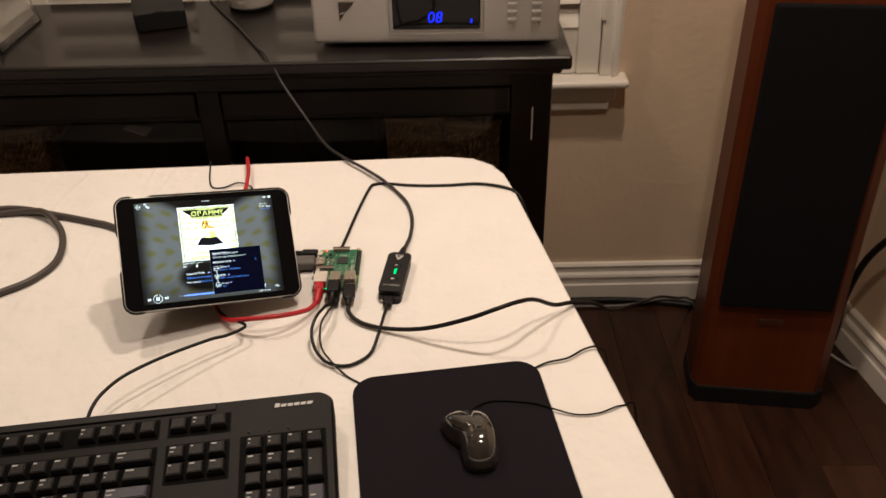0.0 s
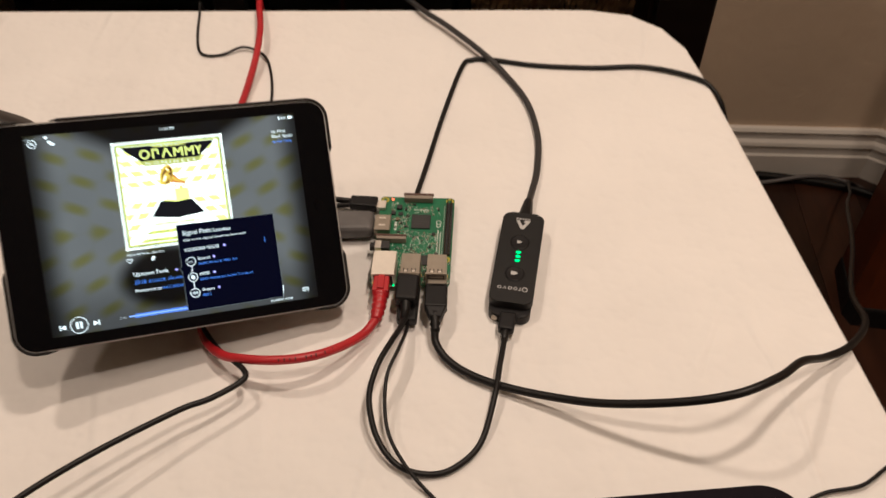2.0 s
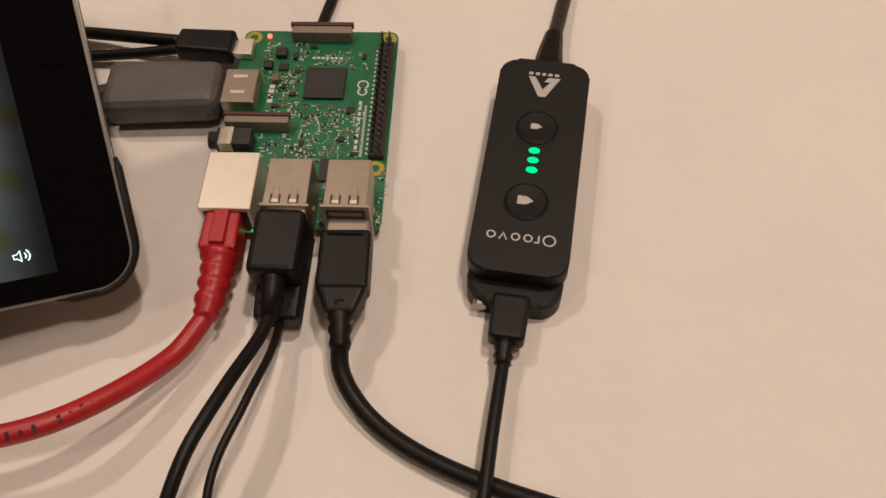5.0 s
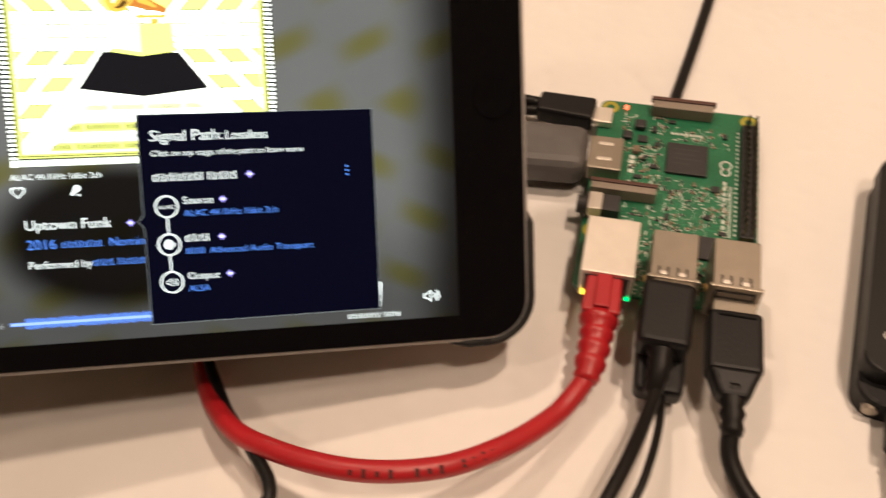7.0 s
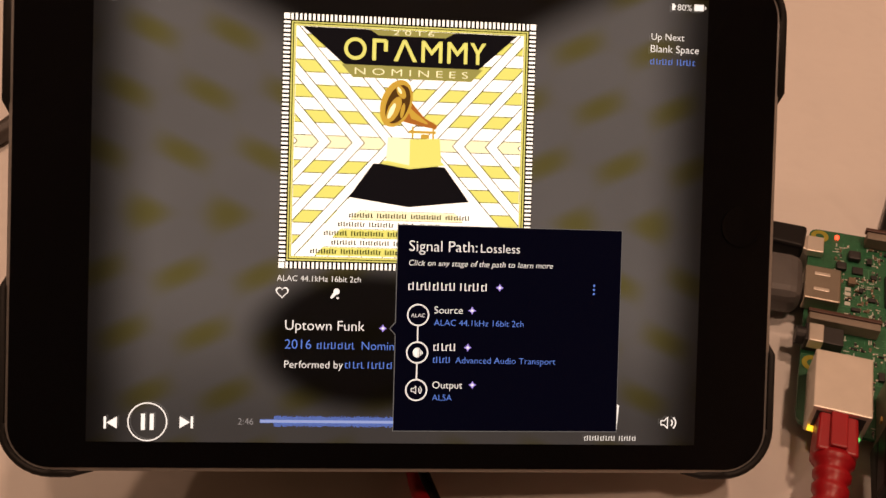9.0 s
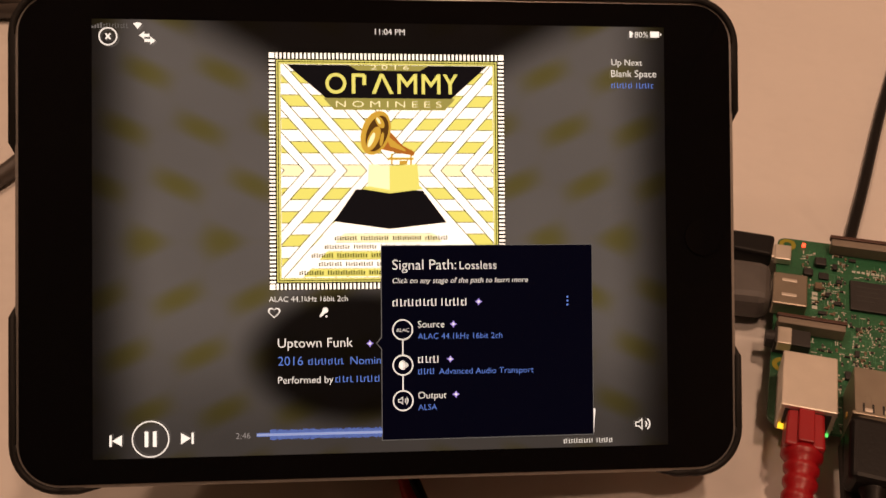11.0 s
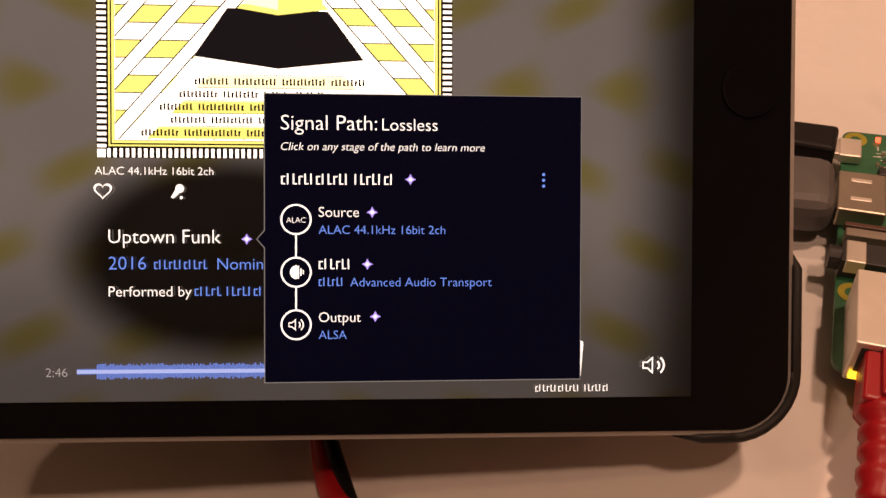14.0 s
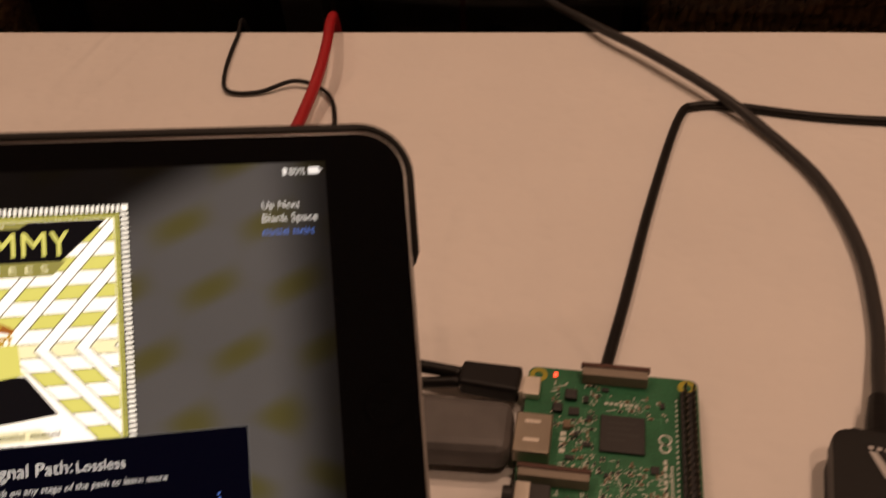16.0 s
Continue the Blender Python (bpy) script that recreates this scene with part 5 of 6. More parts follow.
# dark cloud behind the titles and at the top
dx = math_node("MULTIPLY", math_node("ADD", X_, 0.008), 1 / 0.034)
dy = math_node("MULTIPLY", math_node("ADD", Y_, 0.033), 1 / 0.021)
cloud = smooth(math_node("ADD", math_node("MULTIPLY", dx, dx), math_node("MULTIPLY", dy, dy)), 0.45, 1.15, 0.03, 1.0)
ty = math_node("ADD", math_node("MULTIPLY", AX, 0.55), math_node("SUBTRACT", 0.034, Y_))
topc = smooth(ty, -0.004, 0.012, 0.03, 1.0)
bright = math_node("MULTIPLY", math_node("MULTIPLY", math_node("MULTIPLY", edge, low), math_node("MULTIPLY", cloud, topc)), grey)
mixc = t.nodes.new("ShaderNodeMix")
mixc.data_type = "RGBA"
mixc.inputs["A"].default_value = (0.150, 0.143, 0.146, 1)
mixc.inputs["B"].default_value = (0.132, 0.118, 0.040, 1)
t.links.new(patch, mixc.inputs["Factor"])
t.links.new(mixc.outputs["Result"], b.inputs["Emission Color"])
GAIN = 2.0
t.links.new(math_node("MULTIPLY", bright, 0.98 * GAIN), b.inputs["Emission Strength"])
SCREEN = m

UI_W = glow("screen_white", (0.95, 0.97, 1.0), 3.40)
UI_ART = glow("cover_white", (1.0, 0.99, 0.93), 4.60)
UI_Y = glow("cover_yellow", (1.0, 1.0, 0.27), 2.6)
UI_PY = glow("cover_pale_yellow", (1.0, 0.96, 0.62), 3.6)
UI_GO = glow("cover_gold", (0.90, 0.55, 0.09), 2.2)
UI_OL = glow("cover_olive", (0.55, 0.53, 0.16), 1.85)
UI_K = glow("screen_black", (0.010, 0.012, 0.022), 0.72, rough=0.08)
UI_POP = glow("panel_navy", (0.005, 0.007, 0.040), 0.40, (0.002, 0.002, 0.003), rough=0.06)
UI_POP.node_tree.nodes["Principled BSDF"].inputs["Specular IOR Level"].default_value = 0.10
UI_BL = glow("screen_blue", (0.11, 0.28, 1.0), 2.70)
UI_BAR = glow("bar_blue", (0.12, 0.27, 0.95), 2.30)
UI_BAR2 = glow("bar_light_blue", (0.35, 0.5, 1.0), 2.40)
UI_G = glow("screen_grey", (0.30, 0.31, 0.33), 1.40)
UI_TX = glow("screen_light_grey", (0.42, 0.42, 0.46), 2.0)
UI_OR = glow("cover_copper", (0.75, 0.25, 0.05), 1.80)
UI_DK = glow("cover_bronze", (0.20, 0.09, 0.02), 1.40)
UI_VI = glow("star_violet", (0.35, 0.28, 0.95), 3.20)

scr = part("display", flat(rect(-0.0803, -0.0602, 0.0803, 0.0602), 0.00015), SCREEN, tab, "lit screen with a music player")


def ui(name, pts_list, z, material):
    m_ = bmesh.new()
    for pts_ in pts_list:
        flat([(x * MM, y * MM) for x, y in pts_], z * MM, m_)
    return part(name, m_, material, scr)


def uit(s, x, y, width, material, z=1.15, height=None, shear=0.0):
    return letters("writing", s, x * MM, y * MM, width * MM, z * MM, material, scr, height * MM if height else None, shear, 0.011)


def uib(x, y, widths, h, material, z=1.15, gap=0.7, weight=0.13):
    """Writing that stays unread: short upright bars, word by word."""
    m_ = bmesh.new()
    st = h * weight
    for i, wd in enumerate(widths):
        k_ = max(1, round(wd / (h * 0.56)))
        for j in range(k_):
            x0 = x + wd * j / k_
            hh = h if (j * 7 + i) % 3 else h * 0.78
            flat([(q * MM, r * MM) for q, r in rect(x0, y, x0 + st, y + hh)], z * MM, m_)
            if (j + i) % 2 == 0:
                flat([(q * MM, r * MM) for q, r in rect(x0, y, x0 + wd / k_ * 0.72, y + st * 0.8)], (z + 0.01) * MM, m_)
            if (j + i) % 3 == 0:
                flat([(q * MM, r * MM) for q, r in rect(x0, y + hh - st * 0.8, x0 + wd / k_ * 0.72, y + hh)], (z + 0.01) * MM, m_)
        x += wd + gap
    return tagged(part("writing_bar", m_, material, scr), kind="stuff")


# record cover
AX0, AX1, AY0, AY1 = -32.6, 33.5, -14.6, 51.6
def frame_band(d0, d1):
    """Four strips between the distances d0 and d1 from the cover's edge."""
    return [rect(AX0 + d0, AY0 + d0, AX1 - d0, AY0 + d1), rect(AX0 + d0, AY1 - d1, AX1 - d0, AY1 - d0), rect(AX0 + d0, AY0 + d1, AX0 + d1, AY1 - d1), rect(AX1 - d1, AY0 + d1, AX1 - d0, AY1 - d1)]


ui("cover", [rect(AX0, AY0, AX1, AY1)], 0.25, UI_K)
ui("cover_border", frame_band(2.15, 2.45), 0.32, UI_Y)
ui("cover_border_line", frame_band(2.75, 3.2), 0.32, UI_Y)
ui("cover_field", [rect(AX0 + 3.3, AY0 + 3.3, AX1 - 3.3, AY1 - 3.3)], 0.40, UI_ART)
ticks = []
nt = 56
pt = (AX1 - AX0 - 3.4) / nt
for i in range(nt):
    x = AX0 + 1.7 + pt * (i + 0.2)
    ticks += [rect(x, AY0 + 0.1, x + 0.52 * pt, AY0 + 1.75), rect(x, AY1 - 1.75, x + 0.52 * pt, AY1 - 0.1)]
    y = AY0 + 1.7 + pt * (i + 0.2)
    ticks += [rect(AX0 + 0.1, y, AX0 + 1.75, y + 0.52 * pt), rect(AX1 - 1.75, y, AX1 - 0.1, y + 0.52 * pt)]
ticks += [rect(x, y, x + 1.5, y + 1.5) for x in (AX0 + 0.1, AX1 - 1.6) for y in (AY0 + 0.1, AY1 - 1.6)]
tagged(ui("cover_tick", ticks, 0.32, UI_ART), kind="stuff")
FX0, FX1, FY0, FY1 = AX0 + 3.4, AX1 - 3.4, AY0 + 3.4, AY1 - 3.4
CXM = 0.5


def clip(poly, x0, x1, y0, y1):
    for ax, lim, sg in ((0, x0, 1), (0, x1, -1), (1, y0, 1), (1, y1, -1)):
        out = []
        for i in range(len(poly)):
            p, q = poly[i - 1], poly[i]
            ip, iq = sg * (p[ax] - lim) >= 0, sg * (q[ax] - lim) >= 0
            if ip != iq:
                k = (lim - p[ax]) / (q[ax] - p[ax])
                out.append((p[0] + (q[0] - p[0]) * k, p[1] + (q[1] - p[1]) * k))
            if iq:
                out.append(q)
        poly = out
        if len(poly) < 3:
            return None
    return poly


# chevron bands of slanted blocks, every second row yellow
yel, pale, lines_ = [], [], []
Y0, SL, ROW, STEP, WIDE = 18.6, 0.88, 3.25, 8.7, 5.5
for sgn in (1, -1):
    lim = (CXM, FX1) if sgn > 0 else (FX0, CXM)

    def spot(s_, yy):
        return (CXM + sgn * (s_ + abs(yy - Y0) * SL), yy)

    for k in range(-4, 5):
        s0, s1 = 8.8 + STEP * k - WIDE / 2, 8.8 + STEP * k + WIDE / 2
        for half in (1, -1):
            span = (Y0, FY1) if half > 0 else (FY0, Y0)
            far = Y0 + half * 40
            for e in (s0, s1):
                q_ = clip([spot(e - 0.16, Y0), spot(e - 0.16, far), spot(e + 0.16, far), spot(e + 0.16, Y0)], *lim, *span)
                if q_:
                    lines_.append(q_)
            for j in range(0, 11):
                ya, yb = Y0 + half * max(0, j - 0.5) * ROW, Y0 + half * (j + 0.5) * ROW
                if j % 2 == 0:
                    q_ = clip([spot(s0, ya), spot(s0, yb), spot(s1, yb), spot(s1, ya)], *lim, *span)
                    if q_:
                        (yel if j else pale).append(q_)
                q_ = clip([spot(s0, yb - 0.10), spot(s0, yb + 0.10), spot(s1, yb + 0.10), spot(s1, yb - 0.10)], *lim, *span)
                if q_:
                    lines_.append(q_)
tagged(ui("cover_patch", yel, 0.45, UI_Y), kind="stuff")
tagged(ui("cover_pale_patch", pale, 0.45, UI_PY), kind="stuff")
tagged(ui("cover_line", lines_, 0.50, UI_K), kind="stuff")
ui("cover_foot", [[(FX0 + 1.0, FY0 + 0.2), (FX1 - 1.0, FY0 + 0.2), (16.6, 4.4), (0.8, 6.0), (-14.4, 4.4)]], 0.52, UI_ART)
ui("cover_banner", [[(FX0 + 1.5, FY1), (-16.8, 38.9), (18.4, 38.9), (FX1 - 1.5, FY1)]], 0.52, UI_K)
ui("cover_plate", [[(-10.5, FY1), (-8, 46.7), (9.5, 46.7), (12, FY1)], [(-17.5, 38.9), (-14.5, 35.6), (16.5, 35.6), (19.5, 38.9)]], 0.55, UI_OL)
uit("2 0 1 6", -4.2, 47.0, 10.6, UI_PY, 0.6, 1.2)
uit("N O M I N E E S", -14.0, 36.4, 29.6, UI_PY, 0.6, 1.7)
# the title mark as plain blocks and rings
tm = bmesh.new()
ring(-14.0 * MM, 43.0 * MM, 2.9 * MM, 0.9 * MM, 0.6 * MM, tm, 28)
for poly in ([(-9.6, 40.2), (-8.6, 40.2), (-8.6, 45.8), (-9.6, 45.8)], [(-8.6, 44.9), (-6.0, 44.9), (-6.0, 45.8), (-8.6, 45.8)], [(-6.6, 42.6), (-5.6, 42.6), (-5.6, 45.4), (-6.6, 45.4)],
             [(-4.0, 40.2), (-2.9, 40.2), (-0.8, 45.8), (-1.7, 45.8)], [(1.0, 40.2), (2.1, 40.2), (-0.8, 45.8), (-1.7, 45.8)],
             [(3.2, 40.2), (4.1, 40.2), (4.1, 45.8), (3.2, 45.8)], [(7.8, 40.2), (8.7, 40.2), (8.7, 45.8), (7.8, 45.8)], [(4.1, 45.8), (4.1, 44.3), (5.9, 42.0), (5.9, 43.4)], [(7.8, 45.8), (7.8, 44.3), (5.9, 42.0), (5.9, 43.4)],
             [(10.0, 40.2), (10.9, 40.2), (10.9, 45.8), (10.0, 45.8)], [(14.4, 40.2), (15.3, 40.2), (15.3, 45.8), (14.4, 45.8)], [(10.9, 45.8), (10.9, 44.3), (12.65, 42.0), (12.65, 43.4)], [(14.4, 45.8), (14.4, 44.3), (12.65, 42.0), (12.65, 43.4)],
             [(17.6, 40.2), (18.5, 40.2), (18.5, 43.0), (17.6, 43.0)], [(17.6, 43.0), (18.5, 43.0), (17.0, 45.8), (16.0, 45.8)], [(17.6, 43.0), (18.5, 43.0), (20.2, 45.8), (19.2, 45.8)]):
    flat([(x * MM, y * MM) for x, y in poly], 0.6 * MM, tm)
part("title_mark", tm, UI_Y, scr, "yellow title drawn as plain shapes")
ui("trophy_plinth", [[(-8.6, 13.4), (10.1, 13.0), (16.8, 4.0), (0.8, 2.2), (-14.8, 4.4)]], 0.55, UI_K)
ui("trophy_block", [[(-5.0, 20.4), (0.8, 20.0), (0.8, 12.9), (-5.4, 13.8)]], 0.58, UI_PY)
ui("trophy_block_side", [[(0.8, 20.0), (8.6, 20.4), (9.2, 13.8), (0.8, 12.9)], [(-6.0, 14.2), (-5.0, 14.2), (0.8, 13.2), (9.4, 14.2), (10.2, 13.4), (0.8, 12.2), (-6.6, 13.4)]], 0.59, UI_Y)
ui("trophy_works", [rect(0.4, 21.6, 7.6, 22.3), rect(1.2, 20.3, 1.7, 23.4), rect(6.6, 20.3, 7.1, 24.6), rect(3.6, 20.3, 5.8, 21.4)], 0.60, UI_GO)


def oval(cx, cy, a, b, turn, n=30, lo_=0, hi_=360):
    c_, s_ = math.cos(radians(turn)), math.sin(radians(turn))
    out = []
    for i in range(n):
        q = radians(lo_ + (hi_ - lo_) * i / n)
        out.append((cx + a * math.cos(q) * c_ - b * math.sin(q) * s_, cy + a * math.cos(q) * s_ + b * math.sin(q) * c_))
    return out


ui("trophy_neck", [[(-1.6, 31.6), (1.2, 29.4), (4.6, 25.6), (8.0, 23.8), (7.6, 22.8), (3.0, 23.6), (-1.6, 24.6)]], 0.61, UI_OR)
ui("trophy_neck_light", [[(-0.6, 29.2), (2.0, 27.0), (5.4, 24.4), (5.2, 24.0), (1.0, 25.4)]], 0.62, UI_GO)
ui("trophy_horn", [oval(-3.0, 29.2, 4.0, 6.4, -18)], 0.63, UI_GO)
ui("trophy_horn_shade", [oval(-2.6, 29.0, 2.9, 5.3, -20)], 0.64, UI_DK)
ui("trophy_horn_gleam", [oval(-3.6, 27.6, 1.5, 3.6, -24), oval(-1.8, 32.2, 1.0, 1.9, 30), oval(-1.3, 27.4, 0.5, 2.0, -10)], 0.65, UI_GO)
ui("trophy_horn_light", [oval(-4.2, 27.2, 0.6, 2.2, -24), oval(-2.2, 32.6, 0.35, 1.0, 30)], 0.66, UI_PY)
for y, w_, xs_ in ((-0.9, UI_PY, (-14.6, [6.4, 8.0, 8.2, 6.6])), (-3.3, UI_ART, (-17.4, [7.2, 6.6, 4.4, 6.0])), (-5.7, UI_Y, (-21.0, [6.2, 8.6, 6.4, 5.2])), (-8.1, UI_ART, (-19.0, [6.6, 7.8, 5.0, 4.4])), (-10.5, UI_Y, (-24.4, [7.0, 10.6, 5.4, 4.0]))):
    if w_ is not UI_ART:
        e_ = -12.9 + (y + 0.4) * 0.93
        ui("cover_band", [[(e_ - 1.0, y - 0.5), (1.0 - e_ + 1.0, y - 0.5), (1.0 - e_ - 1.1, y + 1.7), (e_ + 1.1, y + 1.7)]], 0.55, w_)
    e_ = -12.9 + (y + 1.9) * 0.93
    ui("cover_rule", [rect(e_, y + 1.78, 1.0 - e_, y + 1.9)], 0.57, UI_K)
    uib(xs_[0], y, xs_[1], 1.25, UI_K, 0.62, 0.9, 0.28)

# status line
ui("signal_bars", [rect(-80.0 + i * 0.75, 57.4, -79.5 + i * 0.75, 58.0 + i * 0.3) for i in range(4)], 1.1, UI_G)
uib(-76.8, 57.5, [6.8], 1.3, UI_G)
ui("wireless_sign", [[(-67.8, 57.3), (-69.0, 58.8), (-67.8, 59.2), (-66.6, 58.8)]], 1.1, UI_W)
uit("11:04 PM", -3.0, 56.7, 8.3, UI_W)
uit("80%", 71.4, 56.9, 3.9, UI_W)
ui("battery", [rect(76.0, 57.0, 78.6, 58.7), rect(78.9, 57.5, 79.2, 58.2)], 1.1, UI_W)
ui("bluetooth_sign", [rect(69.9, 56.9, 70.3, 58.7), [(70.3, 58.7), (71.0, 58.1), (70.0, 57.4), (71.0, 57.1), (70.3, 56.9)]], 1.1, UI_W)
part("close_ring", ring(-75.7 * MM, 55.2 * MM, 2.5 * MM, 0.35 * MM, 1.1 * MM), UI_W, scr)
ui("close_cross", [[(-76.5, 54.6), (-76.2, 54.3), (-74.9, 55.8), (-75.2, 56.1)], [(-75.2, 54.3), (-74.9, 54.6), (-76.2, 56.1), (-76.5, 55.8)]], 1.12, UI_W)
ui("resize_arrows", [[(-67.4, 55.6), (-66.0, 54.5), (-66.0, 56.7)], rect(-66.0, 55.2, -64.6, 56.0), [(-63.0, 54.2), (-64.4, 55.3), (-64.4, 53.1)], rect(-66.0, 53.8, -64.4, 54.6)], 1.1, UI_W)
uit("Up Next", 64.5, 48.8, 9.0, UI_W)
uit("Blank Space", 64.4, 45.5, 13.2, UI_W)
uib(64.4, 42.3, [6.6, 5.2], 1.5, UI_BL)
# titles
uit("ALAC 44.1kHz 16bit 2ch", -32.7, -17.8, 21.6, UI_W)
hp = []
for i in range(40):
    a = 2 * math.pi * i / 40
    hp.append((-31.3 + 0.105 * 16 * math.sin(a) ** 3, -20.7 + 0.105 * (13 * math.cos(a) - 5 * math.cos(2 * a) - 2 * math.cos(3 * a) - math.cos(4 * a))))
tm = bmesh.new()
oa = [tm.verts.new((x * MM, y * MM, 1.1 * MM)) for x, y in hp]
ob_ = [tm.verts.new(((-31.3 + (x + 31.3) * 0.78) * MM, (-20.75 + (y + 20.7) * 0.78) * MM, 1.1 * MM)) for x, y in hp]
for i in range(40):
    tm.faces.new((oa[i], oa[(i + 1) % 40], ob_[(i + 1) % 40], ob_[i]))
part("heart_sign", tm, UI_W, scr)
ui("microphone_sign", [disc(-17.3, -20.3, 0.8, 14), [(-18.0, -20.4), (-17.3, -21.1), (-18.5, -22.2), (-18.9, -21.9)], disc(-17.0, -22.0, 0.3, 8)], 1.1, UI_W)
uit("Uptown Funk", -30.3, -30.5, 20.5, UI_W)
uit("2016", -30.3, -35.4, 6.8, UI_BL)
uib(-22.0, -35.3, [10.0], 1.7, UI_BL)
uit("Nomin", -10.4, -35.4, 8.4, UI_BL)
uit("Performed by", -30.3, -40.4, 15.1, UI_W)
uib(-14.6, -40.3, [5.2, 7.0], 1.7, UI_BL)


def star(x, y, s=1.0):
    p_ = []
    for i in range(8):
        a = math.pi * i / 4
        rr = (1.05 if i % 2 == 0 else 0.52) * s
        p_.append((x + rr * math.cos(a), y + rr * math.sin(a)))
    ui("star_glow", [p_], 1.1, UI_VI)
    ui("star", [[(x + (px_ - x) * 0.5, y + (py_ - y) * 0.45) for px_, py_ in p_]], 1.14, UI_W)


star(-5.0, -29.7)
# transport
uit("2:46", -41.8, -55.3, 3.9, UI_TX)
wv = random.Random(5)
ui("progress_wave", [rect(-36.2 + i * 0.30, -54.4 - (h_ := (0.5 if i < 12 else wv.uniform(1.05, 1.5))), -36.0 + i * 0.30, -54.4 + h_) for i in range(115)], 1.0, UI_BAR)
ui("progress_core", [rect(-36.2, -54.75, -1.7, -54.05)], 1.05, UI_BAR2)
part("pause_ring", ring(-64.7 * MM, -54.8 * MM, 5.0 * MM, 0.3 * MM, 1.1 * MM), UI_W, scr)
ui("pause_sign", [rect(-66.3, -56.9, -65.3, -52.7), rect(-64.1, -56.9, -63.1, -52.7)], 1.1, UI_W)
ui("previous_sign", [rect(-75.6, -56.6, -75.0, -53.5), [(-72.3, -56.6), (-72.3, -53.5), (-74.9, -55.05)]], 1.1, UI_W)
ui("next_sign", [rect(-53.8, -56.4, -53.2, -53.3), [(-56.6, -56.4), (-54.0, -54.85), (-56.6, -53.3)]], 1.1, UI_W)


def sound_sign(x, y, s, z):
    o_ = [(0, -0.6), (0.8, -0.6), (1.8, -1.5), (1.8, 1.5), (0.8, 0.6), (0, 0.6)]
    h_ = [(0.22, -0.38), (0.88, -0.38), (1.58, -1.0), (1.58, 1.0), (0.88, 0.38), (0.22, 0.38)]
    ui("sound_sign", [[(x + p[0] * s, y + p[1] * s) for p in (o_[i], o_[(i + 1) % 6], h_[(i + 1) % 6], h_[i])] for i in range(6)], z, UI_W)
    arcs = []
    for r_ in (1.0 * s, 1.8 * s):
        a_ = [(x + 2.0 * s + r_ * math.cos(radians(q)), y + r_ * math.sin(radians(q))) for q in range(-50, 51, 10)]
        b_ = [(x + 2.0 * s + (r_ - 0.3 * s) * math.cos(radians(q)), y + (r_ - 0.3 * s) * math.sin(radians(q))) for q in range(50, -51, -10)]
        arcs.append(a_ + b_)
    ui("sound_waves", arcs, z, UI_W)


sound_sign(70.4, -53.9, 1.15, 1.1)
ui("volume_outline", [[(58.2, -49.0), (58.9, -49.4), (58.4, -56.0), (58.1, -56.0)]], 0.8, UI_W)
uib(49.6, -58.8, [8.8, 5.0], 1.3, UI_W)
# signal panel
ui("panel_outline", [[(-1.85, -2.35), (-1.85, -28.0), (-3.3, -29.7), (-1.85, -31.4), (-1.85, -56.85), (58.35, -56.6), (58.35, -2.35)][::-1]], 0.85, UI_G)
ui("panel", [[(-1.65, -2.5), (-1.65, -28.1), (-3.05, -29.7), (-1.65, -31.3), (-1.65, -56.65), (58.2, -56.4), (58.2, -2.5)][::-1]], 0.95, UI_POP)
uit("Signal Path:", 1.4, -9.2, 17.9, UI_W)
uit("Lossless", 20.3, -9.2, 10.4, UI_W)
uit("Click on any stage of the path to learn more", 1.4, -13.0, 38.3, UI_W, shear=0.2)
uib(1.4, -19.4, [13.0, 7.8], 2.0, UI_W)
star(25.6, -18.4)
uit("Source", 8.4, -25.5, 7.5, UI_W)
star(18.4, -24.6)
uit("ALAC 44.1kHz 16bit 2ch", 8.4, -28.7, 23.8, UI_BL)
uib(8.4, -35.3, [6.5], 1.9, UI_W)
star(17.5, -34.4)
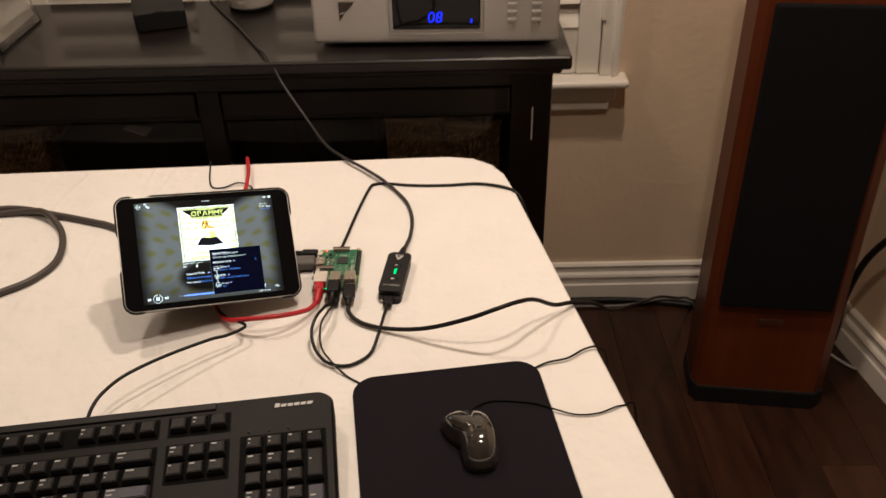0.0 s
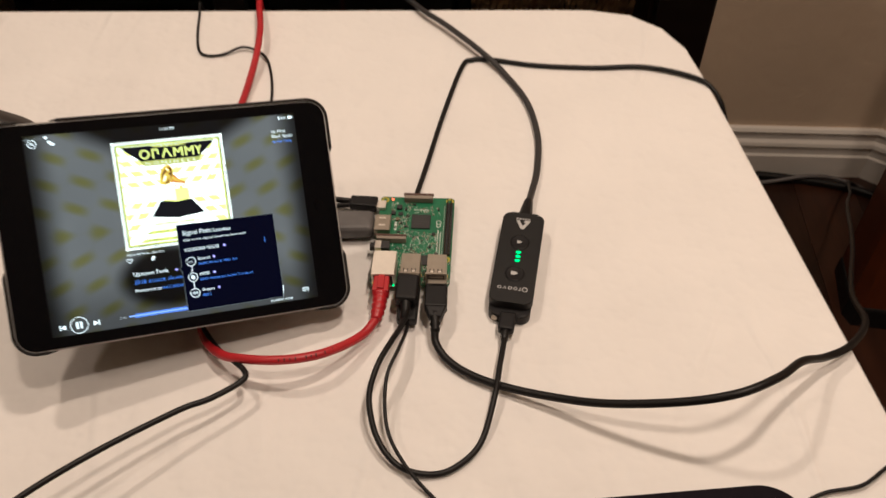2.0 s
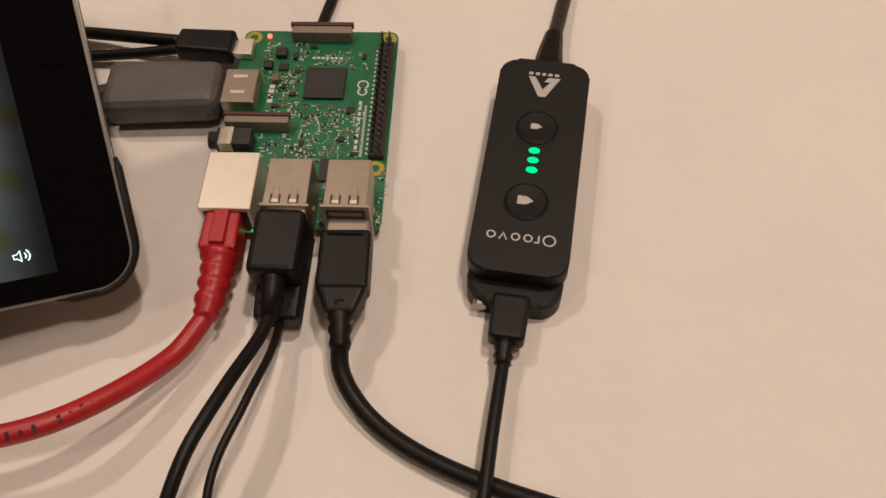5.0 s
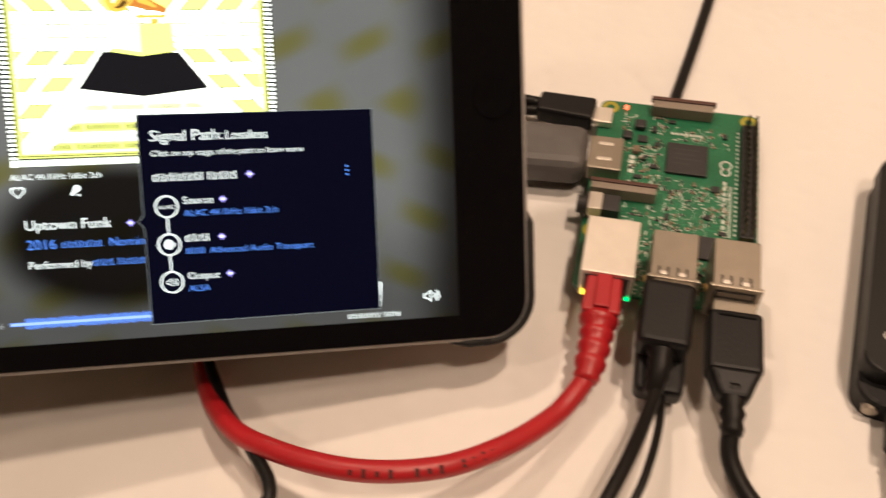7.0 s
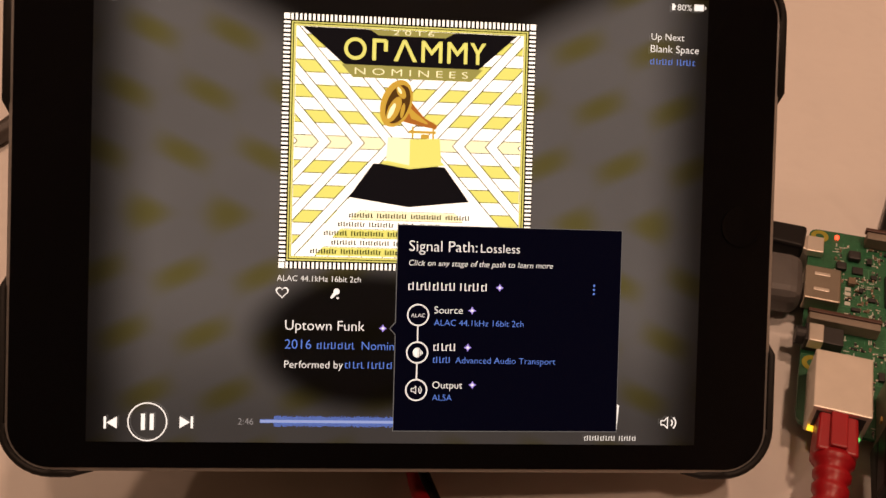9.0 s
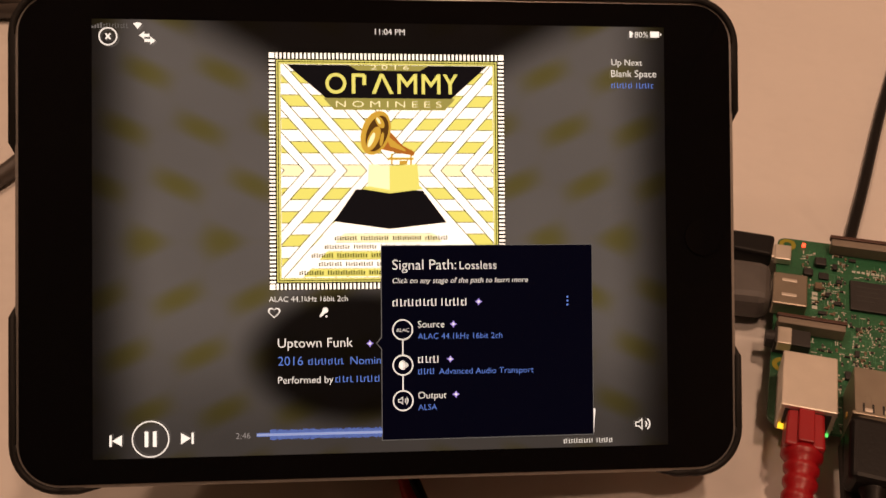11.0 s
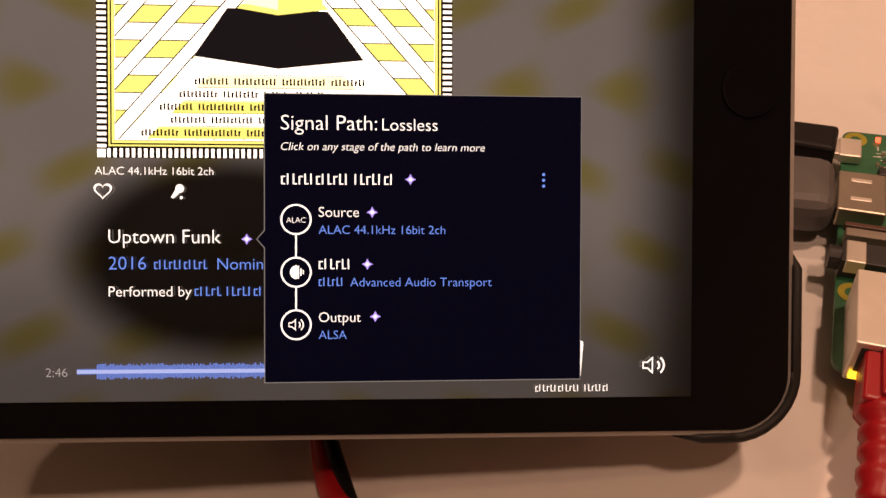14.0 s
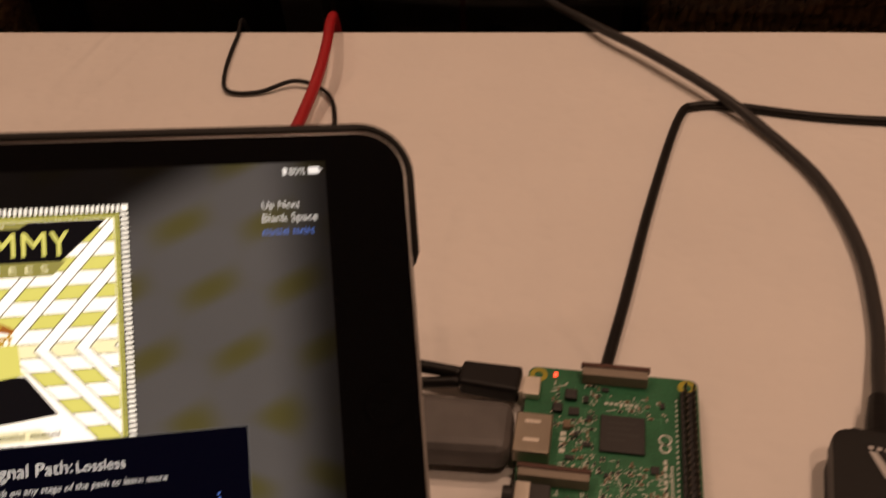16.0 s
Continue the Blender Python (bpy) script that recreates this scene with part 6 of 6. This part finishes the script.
uib(8.4, -38.5, [5.0], 1.6, UI_BL)
uit("Advanced Audio Transport", 14.3, -38.6, 26.8, UI_BL)
uit("Output", 8.4, -45.3, 7.9, UI_W)
star(19.0, -44.3)
uit("ALSA", 8.4, -48.5, 5.2, UI_BL)
for y in (-26.0, -35.9, -45.8):
    part("stage_ring", ring(4.15 * MM, y * MM, 2.9 * MM, 0.32 * MM, 1.1 * MM), UI_W, scr)
ui("stage_line", [rect(4.0, -33.0, 4.3, -28.9), rect(4.0, -42.9, 4.3, -38.8)], 1.1, UI_W)
uit("ALAC", 2.35, -26.6, 3.6, UI_W)
ui("stage_sign", [[(4.3 + 1.3 * math.cos(radians(a)), -35.9 + 1.3 * math.sin(radians(a))) for a in range(90, 271, 15)], rect(4.4, -37.1, 4.7, -34.7), rect(4.9, -36.6, 5.2, -35.2), rect(5.4, -36.3, 5.6, -35.5)], 1.1, UI_W)
sound_sign(2.75, -45.8, 0.75, 1.1)
ui("menu_dots", [disc(51.0, y, 0.3, 10) for y in (-17.3, -18.4, -19.5)], 1.1, UI_BL)

# ---------- floor ----------
fl = setting(part("floor", box(-2.74, -3.34, -0.03, 1.6, YB + 0.14, -0.006), GAPM), "dark walnut plank floor with a satin sheen", "floor")
frng = random.Random(3)
PLW = 0.118
meshes = {}


def plank_mesh(ln):
    if ln not in meshes:
        mm_ = bpy.data.meshes.new("plank")
        q = box(0.0003, 0.0003, -0.006, PLW - 0.0003, ln - 0.0003, 0.0, 0.0006, 1)
        q.to_mesh(mm_)
        q.free()
        mm_.materials.append(FLOORM)
        meshes[ln] = mm_
    return meshes[ln]


nrow = int(4.2 / PLW)
for r in range(nrow):
    x = 1.5 - (r + 1) * PLW
    y = -3.30
    ln = frng.choice((0.4, 0.5, 0.6, 0.7, 0.8, 0.9))
    while y < 0.99:
        if y + ln > 0.8:
            ln = round(1.0 - y, 2)
        piece("plank", plank_mesh(ln), fl, pose(x, y, 0))
        y += ln
        ln = frng.choice((0.7, 1.0, 1.3))
